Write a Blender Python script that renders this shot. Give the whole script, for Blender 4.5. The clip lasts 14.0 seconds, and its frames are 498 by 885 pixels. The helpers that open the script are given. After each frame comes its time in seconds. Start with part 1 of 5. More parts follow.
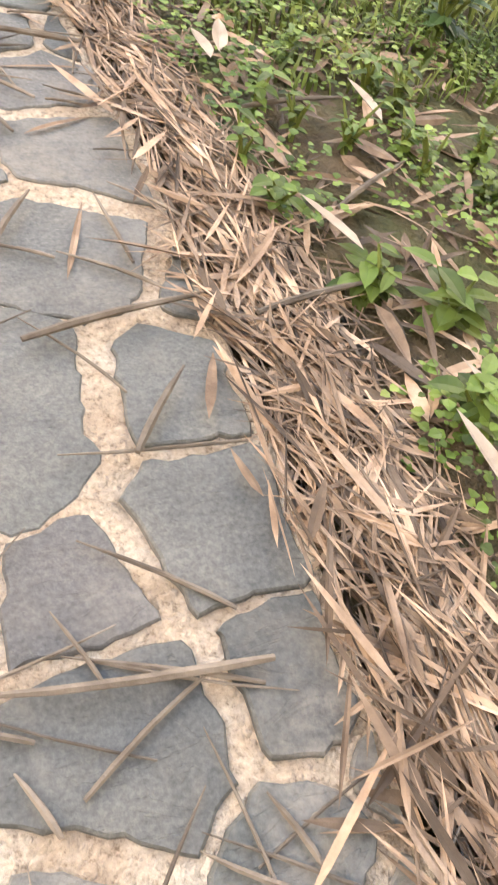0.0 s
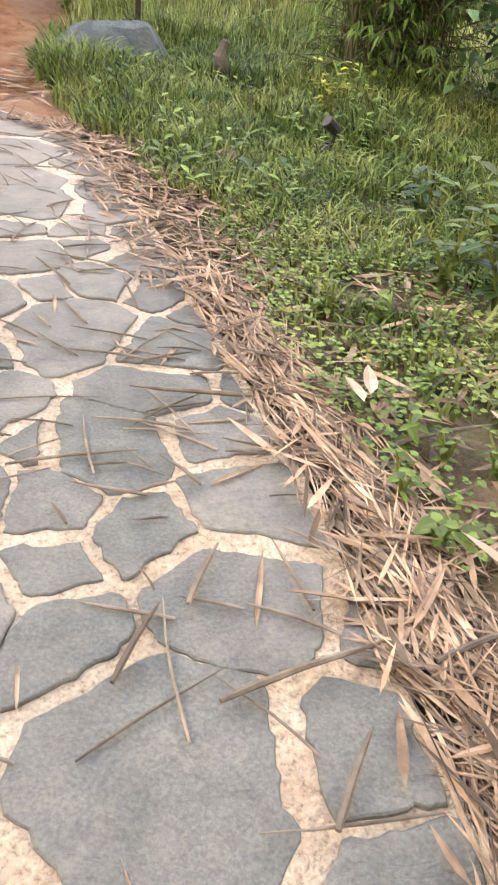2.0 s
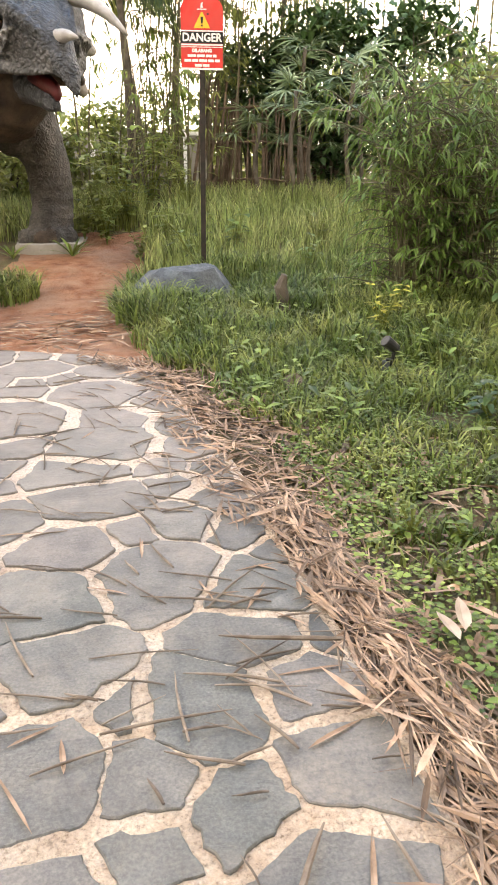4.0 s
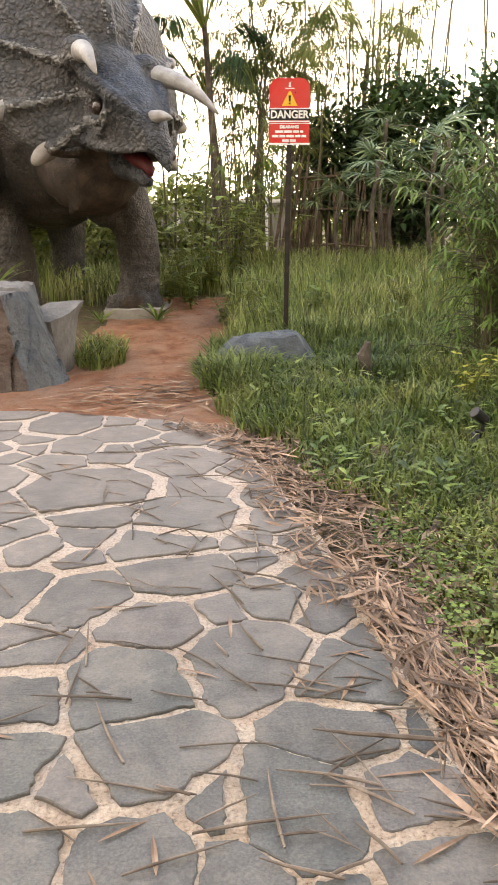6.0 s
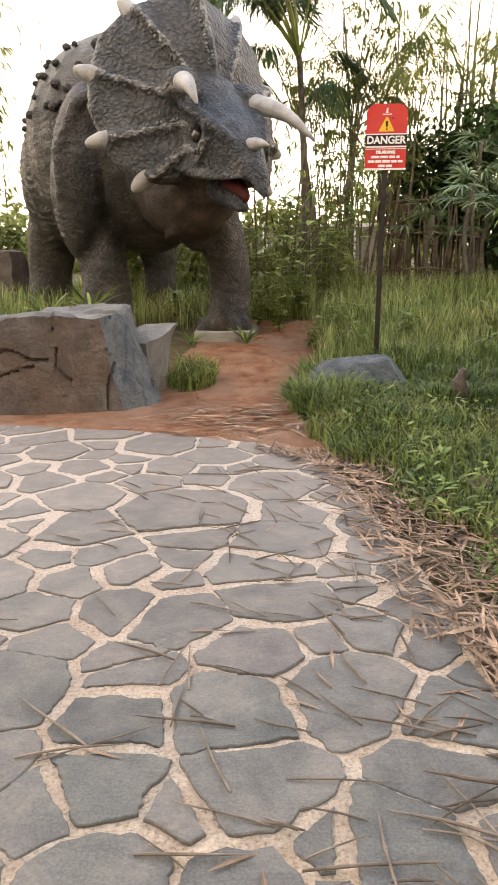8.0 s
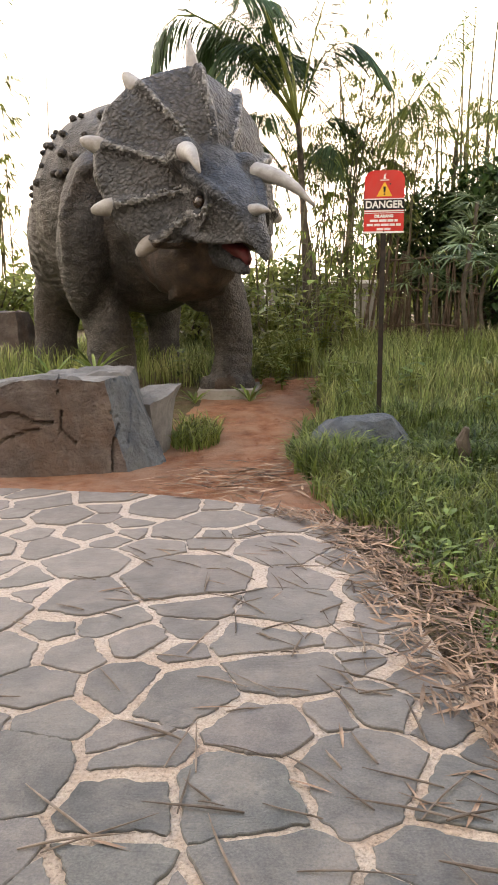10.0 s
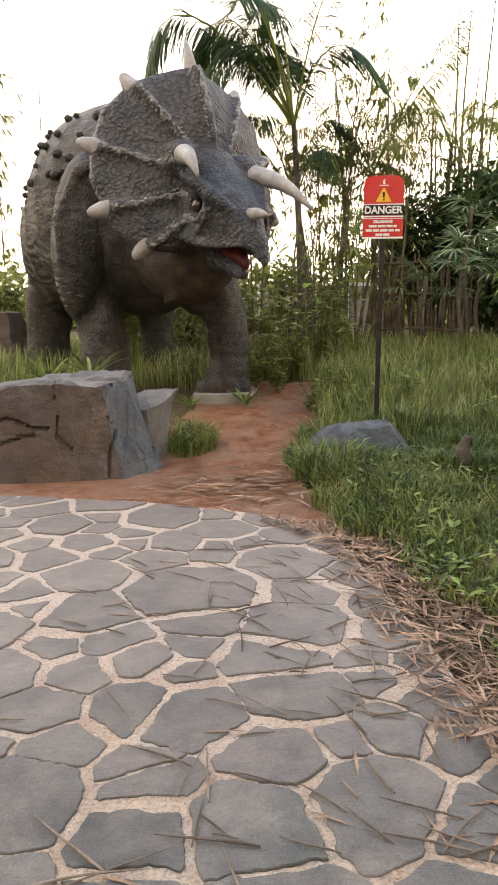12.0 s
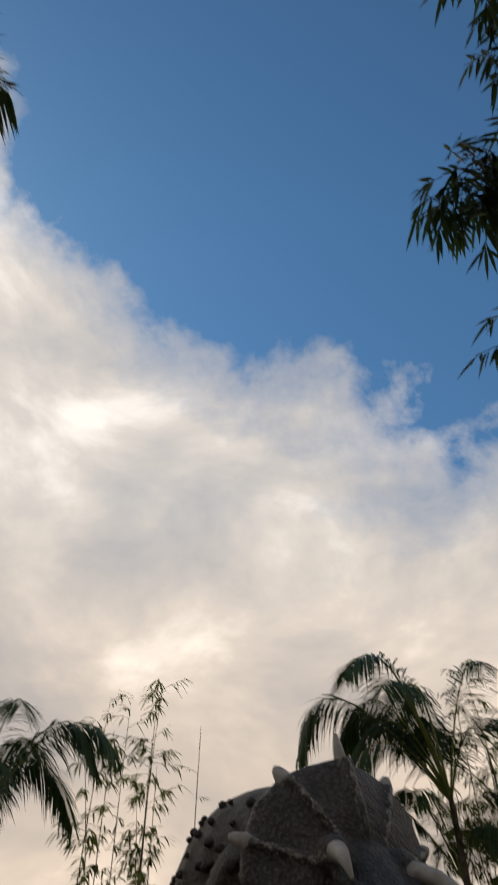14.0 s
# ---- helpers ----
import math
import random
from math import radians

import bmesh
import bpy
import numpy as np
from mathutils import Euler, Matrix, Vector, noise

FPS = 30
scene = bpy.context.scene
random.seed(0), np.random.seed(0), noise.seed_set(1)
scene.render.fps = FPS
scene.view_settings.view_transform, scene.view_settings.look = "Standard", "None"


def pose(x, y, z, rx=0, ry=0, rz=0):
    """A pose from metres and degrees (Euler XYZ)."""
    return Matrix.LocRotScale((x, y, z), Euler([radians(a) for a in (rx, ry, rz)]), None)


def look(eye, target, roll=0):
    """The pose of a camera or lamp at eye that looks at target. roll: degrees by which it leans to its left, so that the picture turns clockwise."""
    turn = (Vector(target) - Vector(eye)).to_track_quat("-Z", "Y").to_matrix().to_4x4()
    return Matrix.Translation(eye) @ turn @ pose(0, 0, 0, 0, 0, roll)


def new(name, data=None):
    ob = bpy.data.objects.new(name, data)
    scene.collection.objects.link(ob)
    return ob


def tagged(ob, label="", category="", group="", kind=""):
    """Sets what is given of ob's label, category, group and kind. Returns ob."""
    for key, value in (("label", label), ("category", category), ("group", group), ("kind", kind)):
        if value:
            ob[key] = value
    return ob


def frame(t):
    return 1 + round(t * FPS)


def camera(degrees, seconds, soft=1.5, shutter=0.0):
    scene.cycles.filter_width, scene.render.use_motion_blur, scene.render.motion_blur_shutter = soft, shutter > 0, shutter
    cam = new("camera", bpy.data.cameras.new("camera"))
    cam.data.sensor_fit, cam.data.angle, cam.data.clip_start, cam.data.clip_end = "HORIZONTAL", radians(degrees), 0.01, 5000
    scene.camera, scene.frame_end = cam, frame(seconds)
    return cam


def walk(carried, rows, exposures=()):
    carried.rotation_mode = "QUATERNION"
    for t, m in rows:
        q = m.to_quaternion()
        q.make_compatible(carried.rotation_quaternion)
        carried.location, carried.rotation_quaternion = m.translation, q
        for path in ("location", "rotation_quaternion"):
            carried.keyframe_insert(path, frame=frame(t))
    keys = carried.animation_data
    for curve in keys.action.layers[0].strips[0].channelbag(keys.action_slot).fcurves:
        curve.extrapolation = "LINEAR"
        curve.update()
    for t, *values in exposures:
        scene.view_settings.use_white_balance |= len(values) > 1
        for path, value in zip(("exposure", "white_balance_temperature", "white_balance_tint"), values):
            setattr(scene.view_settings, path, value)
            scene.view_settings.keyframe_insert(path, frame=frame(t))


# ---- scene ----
cam = camera(36.9, 14.0, soft=1.7, shutter=0.2)
PATH = [
    (0, (0.224, -0.104, 0.752), (0.928, 0.962, -0.787), 20.4),
    (0.5, (0.203, -0.079, 0.789), (0.857, 1.14, -0.655), 16.9),
    (1, (0.171, -0.053, 0.827), (0.785, 1.302, -0.509), 14.3),
    (1.5, (0.151, -0.035, 0.871), (0.686, 1.446, -0.362), 10.6),
    (2, (0.123, -0.015, 0.904), (0.572, 1.569, -0.232), 7.3),
    (2.5, (0.1, 0.004, 0.945), (0.496, 1.679, -0.073), 5.1),
    (3, (0.096, 0.013, 0.986), (0.464, 1.76, 0.085), 3.0),
    (3.2, (0.1, 0.01, 1.003), (0.455, 1.783, 0.15), 2.3),
    (5.3, (0.066, 0.086, 1.053), (0.215, 1.984, 0.44), -0.1),
    (5.5, (0.045, 0.051, 1.107), (0.19, 1.951, 0.502), 0.4),
    (6, (0.043, 0.078, 1.078), (0.135, 1.994, 0.513), -0.4),
    (6.5, (0.023, 0.079, 1.088), (0.055, 2.003, 0.544), -0.4),
    (7, (-0.001, 0.083, 1.091), (-0.041, 2.015, 0.574), -0.3),
    (7.5, (-0.017, 0.095, 1.085), (-0.1, 2.026, 0.571), -0.4),
    (8, (-0.038, 0.088, 1.09), (-0.152, 2.019, 0.582), -0.4),
    (8.2, (-0.041, 0.087, 1.092), (-0.172, 2.019, 0.59), -0.6),
    (10.3, (-0.044, 0.099, 1.15), (-0.159, 2.063, 0.789), -1.2),
    (10.5, (-0.039, 0.101, 1.149), (-0.144, 2.066, 0.794), -1.4),
    (11, (-0.037, 0.108, 1.17), (-0.13, 2.079, 0.848), -1.9),
    (11.5, (-0.047, 0.122, 1.184), (-0.148, 2.092, 0.854), -1.6),
    (12, (-0.112, 0.148, 1.192), (-0.205, 2.11, 0.817), -0.5),
    (12.5, (-0.045, 0.098, 1.261), (-0.21, 2.088, 1.172), -3.2),
    (13, (-0.045, 0.075, 1.395), (-0.252, 2.012, 1.845), -4.6),
    (13.5, (-0.057, 0.034, 1.471), (-0.304, 1.83, 2.316), -3.6),
    (14, (-0.048, -0.034, 1.481), (-0.432, 1.535, 2.668), 0.4),
]
walk(cam, [(t, look(eye, target, roll)) for t, eye, target, roll in PATH],
     exposures=[(0, 0.02, 6900, 10), (3, 0.08, 6900, 10), (5.5, -0.40, 7000, 12), (8, -0.58, 7000, 12), (10.5, -0.78, 6900, 13), (12, -0.85, 6900, 13), (12.5, -1.02, 7000, 12), (12.75, -1.75, 7000, 11), (13.0, -2.9, 6200, 11), (13.5, -3.78, 6700, 10), (14, -3.52, 6600, 10)])

# ---------------------------------------------------------------- light
SUN_EL, SUN_AZ = radians(38), radians(-62)      # azimuth from +y towards +x
world = bpy.data.worlds.new("world")
scene.world = world
world.use_nodes = True


class Nodes:
    """Short hand for a node tree."""

    def __init__(self, tree):
        self.t = tree
        tree.nodes.clear()

    def add(self, kind, **sets):
        n = self.t.nodes.new(kind)
        for k, v in sets.items():
            if k == "vals":
                for key, val in v.items():
                    n.inputs[key].default_value = val
            else:
                setattr(n, k, v)
        return n

    def link(self, a, b):
        self.t.links.new(a, b)

    def math(self, op, a, b=None, clamp=False):
        n = self.add("ShaderNodeMath", operation=op, use_clamp=clamp)
        for k, v in ((0, a), (1, b)):
            if v is None:
                continue
            if isinstance(v, (int, float)):
                n.inputs[k].default_value = v
            else:
                self.link(v, n.inputs[k])
        return n.outputs[0]

    def ramp(self, fac, stops, interp="LINEAR"):
        n = self.add("ShaderNodeValToRGB")
        n.color_ramp.interpolation = interp
        e = n.color_ramp.elements
        while len(e) < len(stops):
            e.new(0.5)
        for k, (p, c) in enumerate(stops):
            e[k].position = p
            e[k].color = (*c, 1) if len(c) == 3 else c
        self.link(fac, n.inputs[0])
        return n.outputs[0]

    def mix(self, fac, a, b, blend="MIX"):
        n = self.add("ShaderNodeMix", data_type="RGBA", blend_type=blend)
        for k, v in ((0, fac), (6, a), (7, b)):
            if isinstance(v, (int, float)):
                n.inputs[k].default_value = v
            elif isinstance(v, tuple):
                n.inputs[k].default_value = (*v, 1)
            else:
                self.link(v, n.inputs[k])
        return n.outputs[2]

    def noise(self, vec, scale, detail=4, rough=0.55, dist=0.0):
        n = self.add("ShaderNodeTexNoise", vals={"Scale": scale, "Detail": detail, "Roughness": rough, "Distortion": dist})
        if vec is not None:
            self.link(vec, n.inputs["Vector"])
        return n.outputs[0]


def build_sky():
    w = Nodes(world.node_tree)
    co = w.add("ShaderNodeTexCoord").outputs["Generated"]
    sep = w.add("ShaderNodeSeparateXYZ")
    w.link(co, sep.inputs[0])
    sky = w.add("ShaderNodeTexSky", sky_type="NISHITA", sun_disc=False, sun_elevation=SUN_EL, sun_rotation=SUN_AZ,
                air_density=1.0, dust_density=0.3, ozone_density=2.5)
    blue = w.mix(1.0, sky.outputs[0], (0.55, 0.87, 0.98), "MULTIPLY")
    big = w.noise(co, 4.2, 9, 0.58, 0.1)
    fine = w.noise(co, 9.0, 8, 0.62, 0.4)
    # the cloud bank lies under a slanting line, torn by noise
    edge = w.math("SUBTRACT", w.math("SUBTRACT", 0.51, w.math("MULTIPLY", sep.outputs[0], 0.92)), sep.outputs[2])
    behind = w.math("MULTIPLY", w.math("MAXIMUM", w.math("SUBTRACT", -0.15, sep.outputs[1]), 0.0), 1.6)
    aside = w.math("MULTIPLY", w.math("MAXIMUM", w.math("SUBTRACT", sep.outputs[0], 0.42), 0.0), 2.2)
    level = w.math("MULTIPLY", w.math("MAXIMUM", w.math("ADD", sep.outputs[0], 0.15), 0.0), 0.8)
    edge = w.math("ADD", w.math("ADD", edge, level), w.math("ADD", behind, aside))
    torn = w.math("ADD", edge, w.math("MULTIPLY", w.math("SUBTRACT", big, 0.5), 0.5))
    torn = w.math("ADD", torn, w.math("MULTIPLY", w.math("SUBTRACT", fine, 0.5), 0.16))
    cover = w.ramp(torn, [(0.0, (0, 0, 0)), (0.05, (0.55, 0.55, 0.55)), (0.14, (1, 1, 1))])
    stretch = w.add("ShaderNodeMapping", vals={"Scale": (1.0, 1.0, 1.5)})
    w.link(co, stretch.inputs[0])
    tone = w.noise(stretch.outputs[0], 4.2, 10, 0.56, 0.3)
    cloud = w.ramp(tone, [(0.32, (0.66, 0.67, 0.70)), (0.45, (0.84, 0.81, 0.79)), (0.55, (1.02, 0.96, 0.90)), (0.68, (1.45, 1.38, 1.30))])
    cloud = w.mix(1.0, cloud, (6.6, 6.5, 6.4), "MULTIPLY")
    cloud = w.mix(w.ramp(sep.outputs[2], [(0.20, (1, 1, 1)), (0.52, (0, 0, 0))]), cloud, w.mix(1.0, cloud, (1.10, 0.98, 0.86), "MULTIPLY"))
    col = w.mix(cover, blue, cloud)
    glow = w.ramp(w.math("MULTIPLY", w.math("ADD", sep.outputs[1], 1.0), 0.5), [(0.3, (0.84, 0.84, 0.84)), (0.8, (1.28, 1.28, 1.28))])   # brighter above the low sun's side
    col = w.mix(1.0, col, glow, "MULTIPLY")
    bg = w.add("ShaderNodeBackground", vals={"Strength": 1.0})
    w.link(col, bg.inputs[0])
    out = w.add("ShaderNodeOutputWorld")
    w.link(bg.outputs[0], out.inputs[0])


build_sky()
sun = new("sun", bpy.data.lights.new("sun", "SUN"))
sun.data.energy, sun.data.angle, sun.data.color = 1.0, radians(25), (1.0, 0.93, 0.83)
sun.matrix_basis = look((math.sin(SUN_AZ) * 30, math.cos(SUN_AZ) * 30, 30 * math.tan(SUN_EL)), (0, 0, 0))


# ---------------------------------------------------------------- materials
def material(name, stops, scale=8.0, rough=0.8, bump=0.3, bump_scale=60.0, vary=0.0, island=False, spec=0.3,
             stain=None, voronoi=0.0, trans=0.0, depth=0.01):
    """A procedural surface: colour from two noises, relief from a fine one. vary: tone from piece to piece."""
    m = bpy.data.materials.new(name)
    m.use_nodes = True
    n = Nodes(m.node_tree)
    co = n.add("ShaderNodeTexCoord").outputs["Object"]
    if vary and not island:
        geo = n.add("ShaderNodeNewGeometry")
        co = geo.outputs["Position"]
    a = n.noise(co, scale, 6, 0.6)
    col = n.ramp(a, [(0.28 + 0.44 * k / max(1, len(stops) - 1), c) for k, c in enumerate(stops)])
    if stain:
        b = n.noise(co, scale * 0.23, 5, 0.65, 0.6)
        col = n.mix(n.ramp(b, [(0.45, (0, 0, 0)), (0.68, (1, 1, 1))]), col, stain)
    if vary:
        r = n.add("ShaderNodeNewGeometry").outputs["Random Per Island"] if island else n.add("ShaderNodeObjectInfo").outputs["Random"]
        v = n.math("ADD", n.math("MULTIPLY", r, 2 * vary), 1 - vary)
        vc = n.add("ShaderNodeCombineColor")
        for k in range(3):
            n.link(v, vc.inputs[k])
        col = n.mix(1.0, col, vc.outputs[0], "MULTIPLY")
    p = n.add("ShaderNodeBsdfPrincipled", vals={"Roughness": rough, "Specular IOR Level": spec})
    h = n.noise(co, bump_scale, 5, 0.65)
    if voronoi:
        vt = n.add("ShaderNodeTexVoronoi", feature="SMOOTH_F1", vals={"Scale": voronoi, "Smoothness": 0.35})
        warp = n.add("ShaderNodeMix", data_type="VECTOR", vals={0: 0.06})
        n.link(co, warp.inputs[4])
        nt = n.add("ShaderNodeTexNoise", vals={"Scale": voronoi * 0.5})
        n.link(co, nt.inputs["Vector"])
        n.link(nt.outputs[1], warp.inputs[5])
        n.link(warp.outputs[1], vt.inputs["Vector"])
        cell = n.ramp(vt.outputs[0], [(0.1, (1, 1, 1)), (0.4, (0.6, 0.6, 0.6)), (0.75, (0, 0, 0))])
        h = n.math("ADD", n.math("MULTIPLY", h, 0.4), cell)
        # crevice shade and lit scale tops are put into the colour too
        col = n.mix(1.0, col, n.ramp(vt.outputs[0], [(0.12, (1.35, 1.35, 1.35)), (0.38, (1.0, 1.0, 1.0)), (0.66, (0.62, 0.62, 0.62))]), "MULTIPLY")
    n.link(col, p.inputs["Base Color"])
    b = n.add("ShaderNodeBump", vals={"Strength": bump, "Distance": depth})
    n.link(h, b.inputs["Height"])
    n.link(b.outputs[0], p.inputs["Normal"])
    surf = p.outputs[0]
    if trans:
        tr = n.add("ShaderNodeBsdfTranslucent")
        n.link(col, tr.inputs[0])
        mx = n.add("ShaderNodeMixShader", vals={0: trans})
        n.link(surf, mx.inputs[1])
        n.link(tr.outputs[0], mx.inputs[2])
        surf = mx.outputs[0]
    out = n.add("ShaderNodeOutputMaterial")
    n.link(surf, out.inputs[0])
    return m


def slate_material():
    """Split slate: tone and tint from stone to stone, cleft ledges, fine grit and a dusty film."""
    m = bpy.data.materials.new("slate")
    m.use_nodes = True
    n = Nodes(m.node_tree)
    co = n.add("ShaderNodeNewGeometry").outputs["Position"]
    rnd = n.add("ShaderNodeObjectInfo").outputs["Random"]
    tone = n.ramp(rnd, [(0.0, (0.070, 0.069, 0.064)), (0.3, (0.108, 0.102, 0.093)), (0.55, (0.092, 0.092, 0.084)), (0.8, (0.128, 0.118, 0.107)), (1.0, (0.102, 0.092, 0.086))])
    broad = n.noise(co, 5.5, 6, 0.62, 0.5)
    col = n.mix(1.0, tone, n.ramp(broad, [(0.3, (0.72, 0.73, 0.74)), (0.5, (1.0, 1.0, 1.0)), (0.7, (1.38, 1.33, 1.28))]), "MULTIPLY")
    grit = n.noise(co, 150, 4, 0.7)
    col = n.mix(1.0, col, n.ramp(grit, [(0.3, (0.66, 0.66, 0.66)), (0.5, (1.0, 1.0, 1.0)), (0.72, (1.45, 1.43, 1.4))]), "MULTIPLY")
    dust = n.math("MULTIPLY", n.ramp(n.noise(co, 3.1, 7, 0.7, 0.8), [(0.46, (0, 0, 0)), (0.72, (1, 1, 1))]), n.ramp(n.noise(co, 60, 4, 0.7), [(0.35, (0.15, 0.15, 0.15)), (0.65, (0.8, 0.8, 0.8))]))
    col = n.mix(dust, col, (0.25, 0.21, 0.175))
    sep = n.add("ShaderNodeSeparateXYZ")
    n.link(co, sep.inputs[0])
    # paler far end: tracked dust plus low-angle sheen put into the colour
    far_dust_sheen = n.ramp(n.math("ADD", n.math("MULTIPLY", sep.outputs[1], 0.2), n.math("MULTIPLY", broad, 0.25)), [(0.42, (0, 0, 0)), (0.82, (0.45, 0.45, 0.45))])
    col = n.mix(far_dust_sheen, col, (0.26, 0.215, 0.185))
    stretch = n.add("ShaderNodeMapping", vals={"Rotation": (0, 0, 0.5), "Scale": (1.0, 2.6, 1.0)})
    n.link(co, stretch.inputs[0])
    cleft = n.noise(stretch.outputs[0], 7.0, 5, 0.6, 1.2)
    ledge = n.ramp(cleft, [(0.38, (0, 0, 0)), (0.40, (0.35, 0.35, 0.35)), (0.52, (0.45, 0.45, 0.45)), (0.535, (0.75, 0.75, 0.75)), (0.66, (1, 1, 1))])
    h = n.math("ADD", n.math("MULTIPLY", ledge, 0.38), n.math("ADD", n.math("MULTIPLY", grit, 0.16), n.math("MULTIPLY", n.noise(co, 42, 5, 0.65), 0.3)))
    p = n.add("ShaderNodeBsdfPrincipled", vals={"Specular IOR Level": 0.36})
    n.link(col, p.inputs["Base Color"])
    n.link(n.ramp(n.noise(co, 14, 4, 0.6), [(0.3, (0.48, 0.48, 0.48)), (0.7, (0.70, 0.70, 0.70))]), p.inputs["Roughness"])
    b = n.add("ShaderNodeBump", vals={"Strength": 0.8, "Distance": 0.006})
    n.link(h, b.inputs["Height"])
    n.link(b.outputs[0], p.inputs["Normal"])
    out = n.add("ShaderNodeOutputMaterial")
    n.link(p.outputs[0], out.inputs[0])
    return m


def mortar_material():
    """Sandy mortar with coarse grit, pits and washed-out patches."""
    m = bpy.data.materials.new("sand_mortar")
    m.use_nodes = True
    n = Nodes(m.node_tree)
    co = n.add("ShaderNodeTexCoord").outputs["Object"]
    a = n.noise(co, 8, 7, 0.66, 0.4)
    col = n.ramp(a, [(0.3, (0.26, 0.18, 0.125)), (0.5, (0.41, 0.31, 0.228)), (0.7, (0.56, 0.46, 0.365))])
    b = n.noise(co, 2.0, 5, 0.65, 0.6)
    col = n.mix(n.ramp(b, [(0.45, (0, 0, 0)), (0.68, (1, 1, 1))]), col, (0.40, 0.345, 0.285))
    sep = n.add("ShaderNodeSeparateXYZ")
    n.link(co, sep.inputs[0])
    # mortar turns paler towards the far end of the path
    far_pale = n.ramp(n.math("ADD", n.math("MULTIPLY", sep.outputs[1], 0.2), n.math("MULTIPLY", b, 0.3)), [(0.38, (0, 0, 0)), (0.75, (0.7, 0.7, 0.7))])
    col = n.mix(far_pale, col, (0.52, 0.44, 0.38))
    peb = n.add("ShaderNodeTexVoronoi", vals={"Scale": 110.0, "Randomness": 1.0})
    n.link(co, peb.inputs["Vector"])
    grain = n.noise(co, 95, 5, 0.75)
    col = n.mix(1.0, col, n.ramp(grain, [(0.32, (0.42, 0.38, 0.34)), (0.46, (0.95, 0.95, 0.95)), (0.68, (1.3, 1.3, 1.28))]), "MULTIPLY")
    pit = n.noise(co, 30, 5, 0.7, 0.3)
    col = n.mix(n.ramp(pit, [(0.60, (0, 0, 0)), (0.70, (0.75, 0.75, 0.75))]), col, (0.16, 0.125, 0.095))
    h = n.math("ADD", n.math("MULTIPLY", n.math("SUBTRACT", 1.0, peb.outputs["Distance"]), 0.35), n.math("ADD", n.math("MULTIPLY", pit, -1.2), n.math("MULTIPLY", grain, 0.5)))
    p = n.add("ShaderNodeBsdfPrincipled", vals={"Roughness": 0.95, "Specular IOR Level": 0.2})
    n.link(col, p.inputs["Base Color"])
    bp = n.add("ShaderNodeBump", vals={"Strength": 1.0, "Distance": 0.012})
    n.link(h, bp.inputs["Height"])
    n.link(bp.outputs[0], p.inputs["Normal"])
    out = n.add("ShaderNodeOutputMaterial")
    n.link(p.outputs[0], out.inputs[0])
    return m


M_SLATE = slate_material()
M_SAND = mortar_material()
M_SOIL = material("red_soil", [(0.16, 0.066, 0.033), (0.27, 0.12, 0.062), (0.37, 0.20, 0.12)], 7, 0.95, 1.0, 40, stain=(0.33, 0.205, 0.14), depth=0.04)
M_EARTH = material("garden_earth", [(0.06, 0.042, 0.024), (0.115, 0.08, 0.046), (0.18, 0.125, 0.078)], 9, 0.95, 1.0, 40, stain=(0.07, 0.08, 0.03), depth=0.03)
M_LITTER = material("dry_leaf", [(0.11, 0.066, 0.041), (0.23, 0.15, 0.098), (0.38, 0.268, 0.19)], 12, 0.65, 0.3, 120, vary=0.72, island=True)
M_STICK = material("dry_stick", [(0.085, 0.062, 0.046), (0.155, 0.12, 0.092), (0.25, 0.20, 0.158)], 14, 0.8, 0.4, 90, vary=0.4)
M_GRASS = material("grass", [(0.052, 0.083, 0.018), (0.128, 0.165, 0.040), (0.28, 0.285, 0.09)], 3.0, 0.45, 0.1, 30, vary=0.75, island=True, trans=0.4)
M_TALL = material("tall_grass", [(0.095, 0.14, 0.034), (0.23, 0.27, 0.085), (0.47, 0.45, 0.20)], 1.7, 0.5, 0.1, 30, vary=0.65, island=True, trans=0.45)
M_WEED = material("weed_leaf", [(0.06, 0.10, 0.02), (0.14, 0.195, 0.038), (0.28, 0.31, 0.085)], 3.0, 0.45, 0.1, 40, vary=0.6, island=True, trans=0.3)
M_LEAF = material("dark_leaf", [(0.03, 0.06, 0.022), (0.06, 0.105, 0.035), (0.11, 0.16, 0.055)], 1.5, 0.4, 0.1, 30, vary=0.5, island=True, trans=0.3)
M_OLIVE = material("olive_leaf", [(0.11, 0.145, 0.036), (0.20, 0.225, 0.06), (0.31, 0.32, 0.105)], 1.5, 0.5, 0.1, 30, vary=0.5, island=True, trans=0.45)
M_PALM = material("palm_leaf", [(0.022, 0.048, 0.018), (0.045, 0.082, 0.028), (0.09, 0.125, 0.045)], 2.0, 0.5, 0.1, 30, vary=0.4, island=True, trans=0.15)
M_BARK = material("bark", [(0.045, 0.037, 0.029), (0.09, 0.074, 0.058), (0.16, 0.135, 0.108)], 9, 0.85, 0.8, 40)
M_CANE = material("bamboo_cane", [(0.055, 0.05, 0.03), (0.10, 0.09, 0.05), (0.17, 0.145, 0.085)], 6, 0.6, 0.3, 40, vary=0.3, island=True)
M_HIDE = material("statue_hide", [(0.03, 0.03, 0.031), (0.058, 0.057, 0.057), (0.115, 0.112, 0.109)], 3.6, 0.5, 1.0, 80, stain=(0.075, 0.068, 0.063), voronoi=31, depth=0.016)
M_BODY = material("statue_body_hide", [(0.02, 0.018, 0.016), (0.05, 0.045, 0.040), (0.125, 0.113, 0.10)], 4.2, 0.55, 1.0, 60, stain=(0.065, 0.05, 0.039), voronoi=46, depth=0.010)
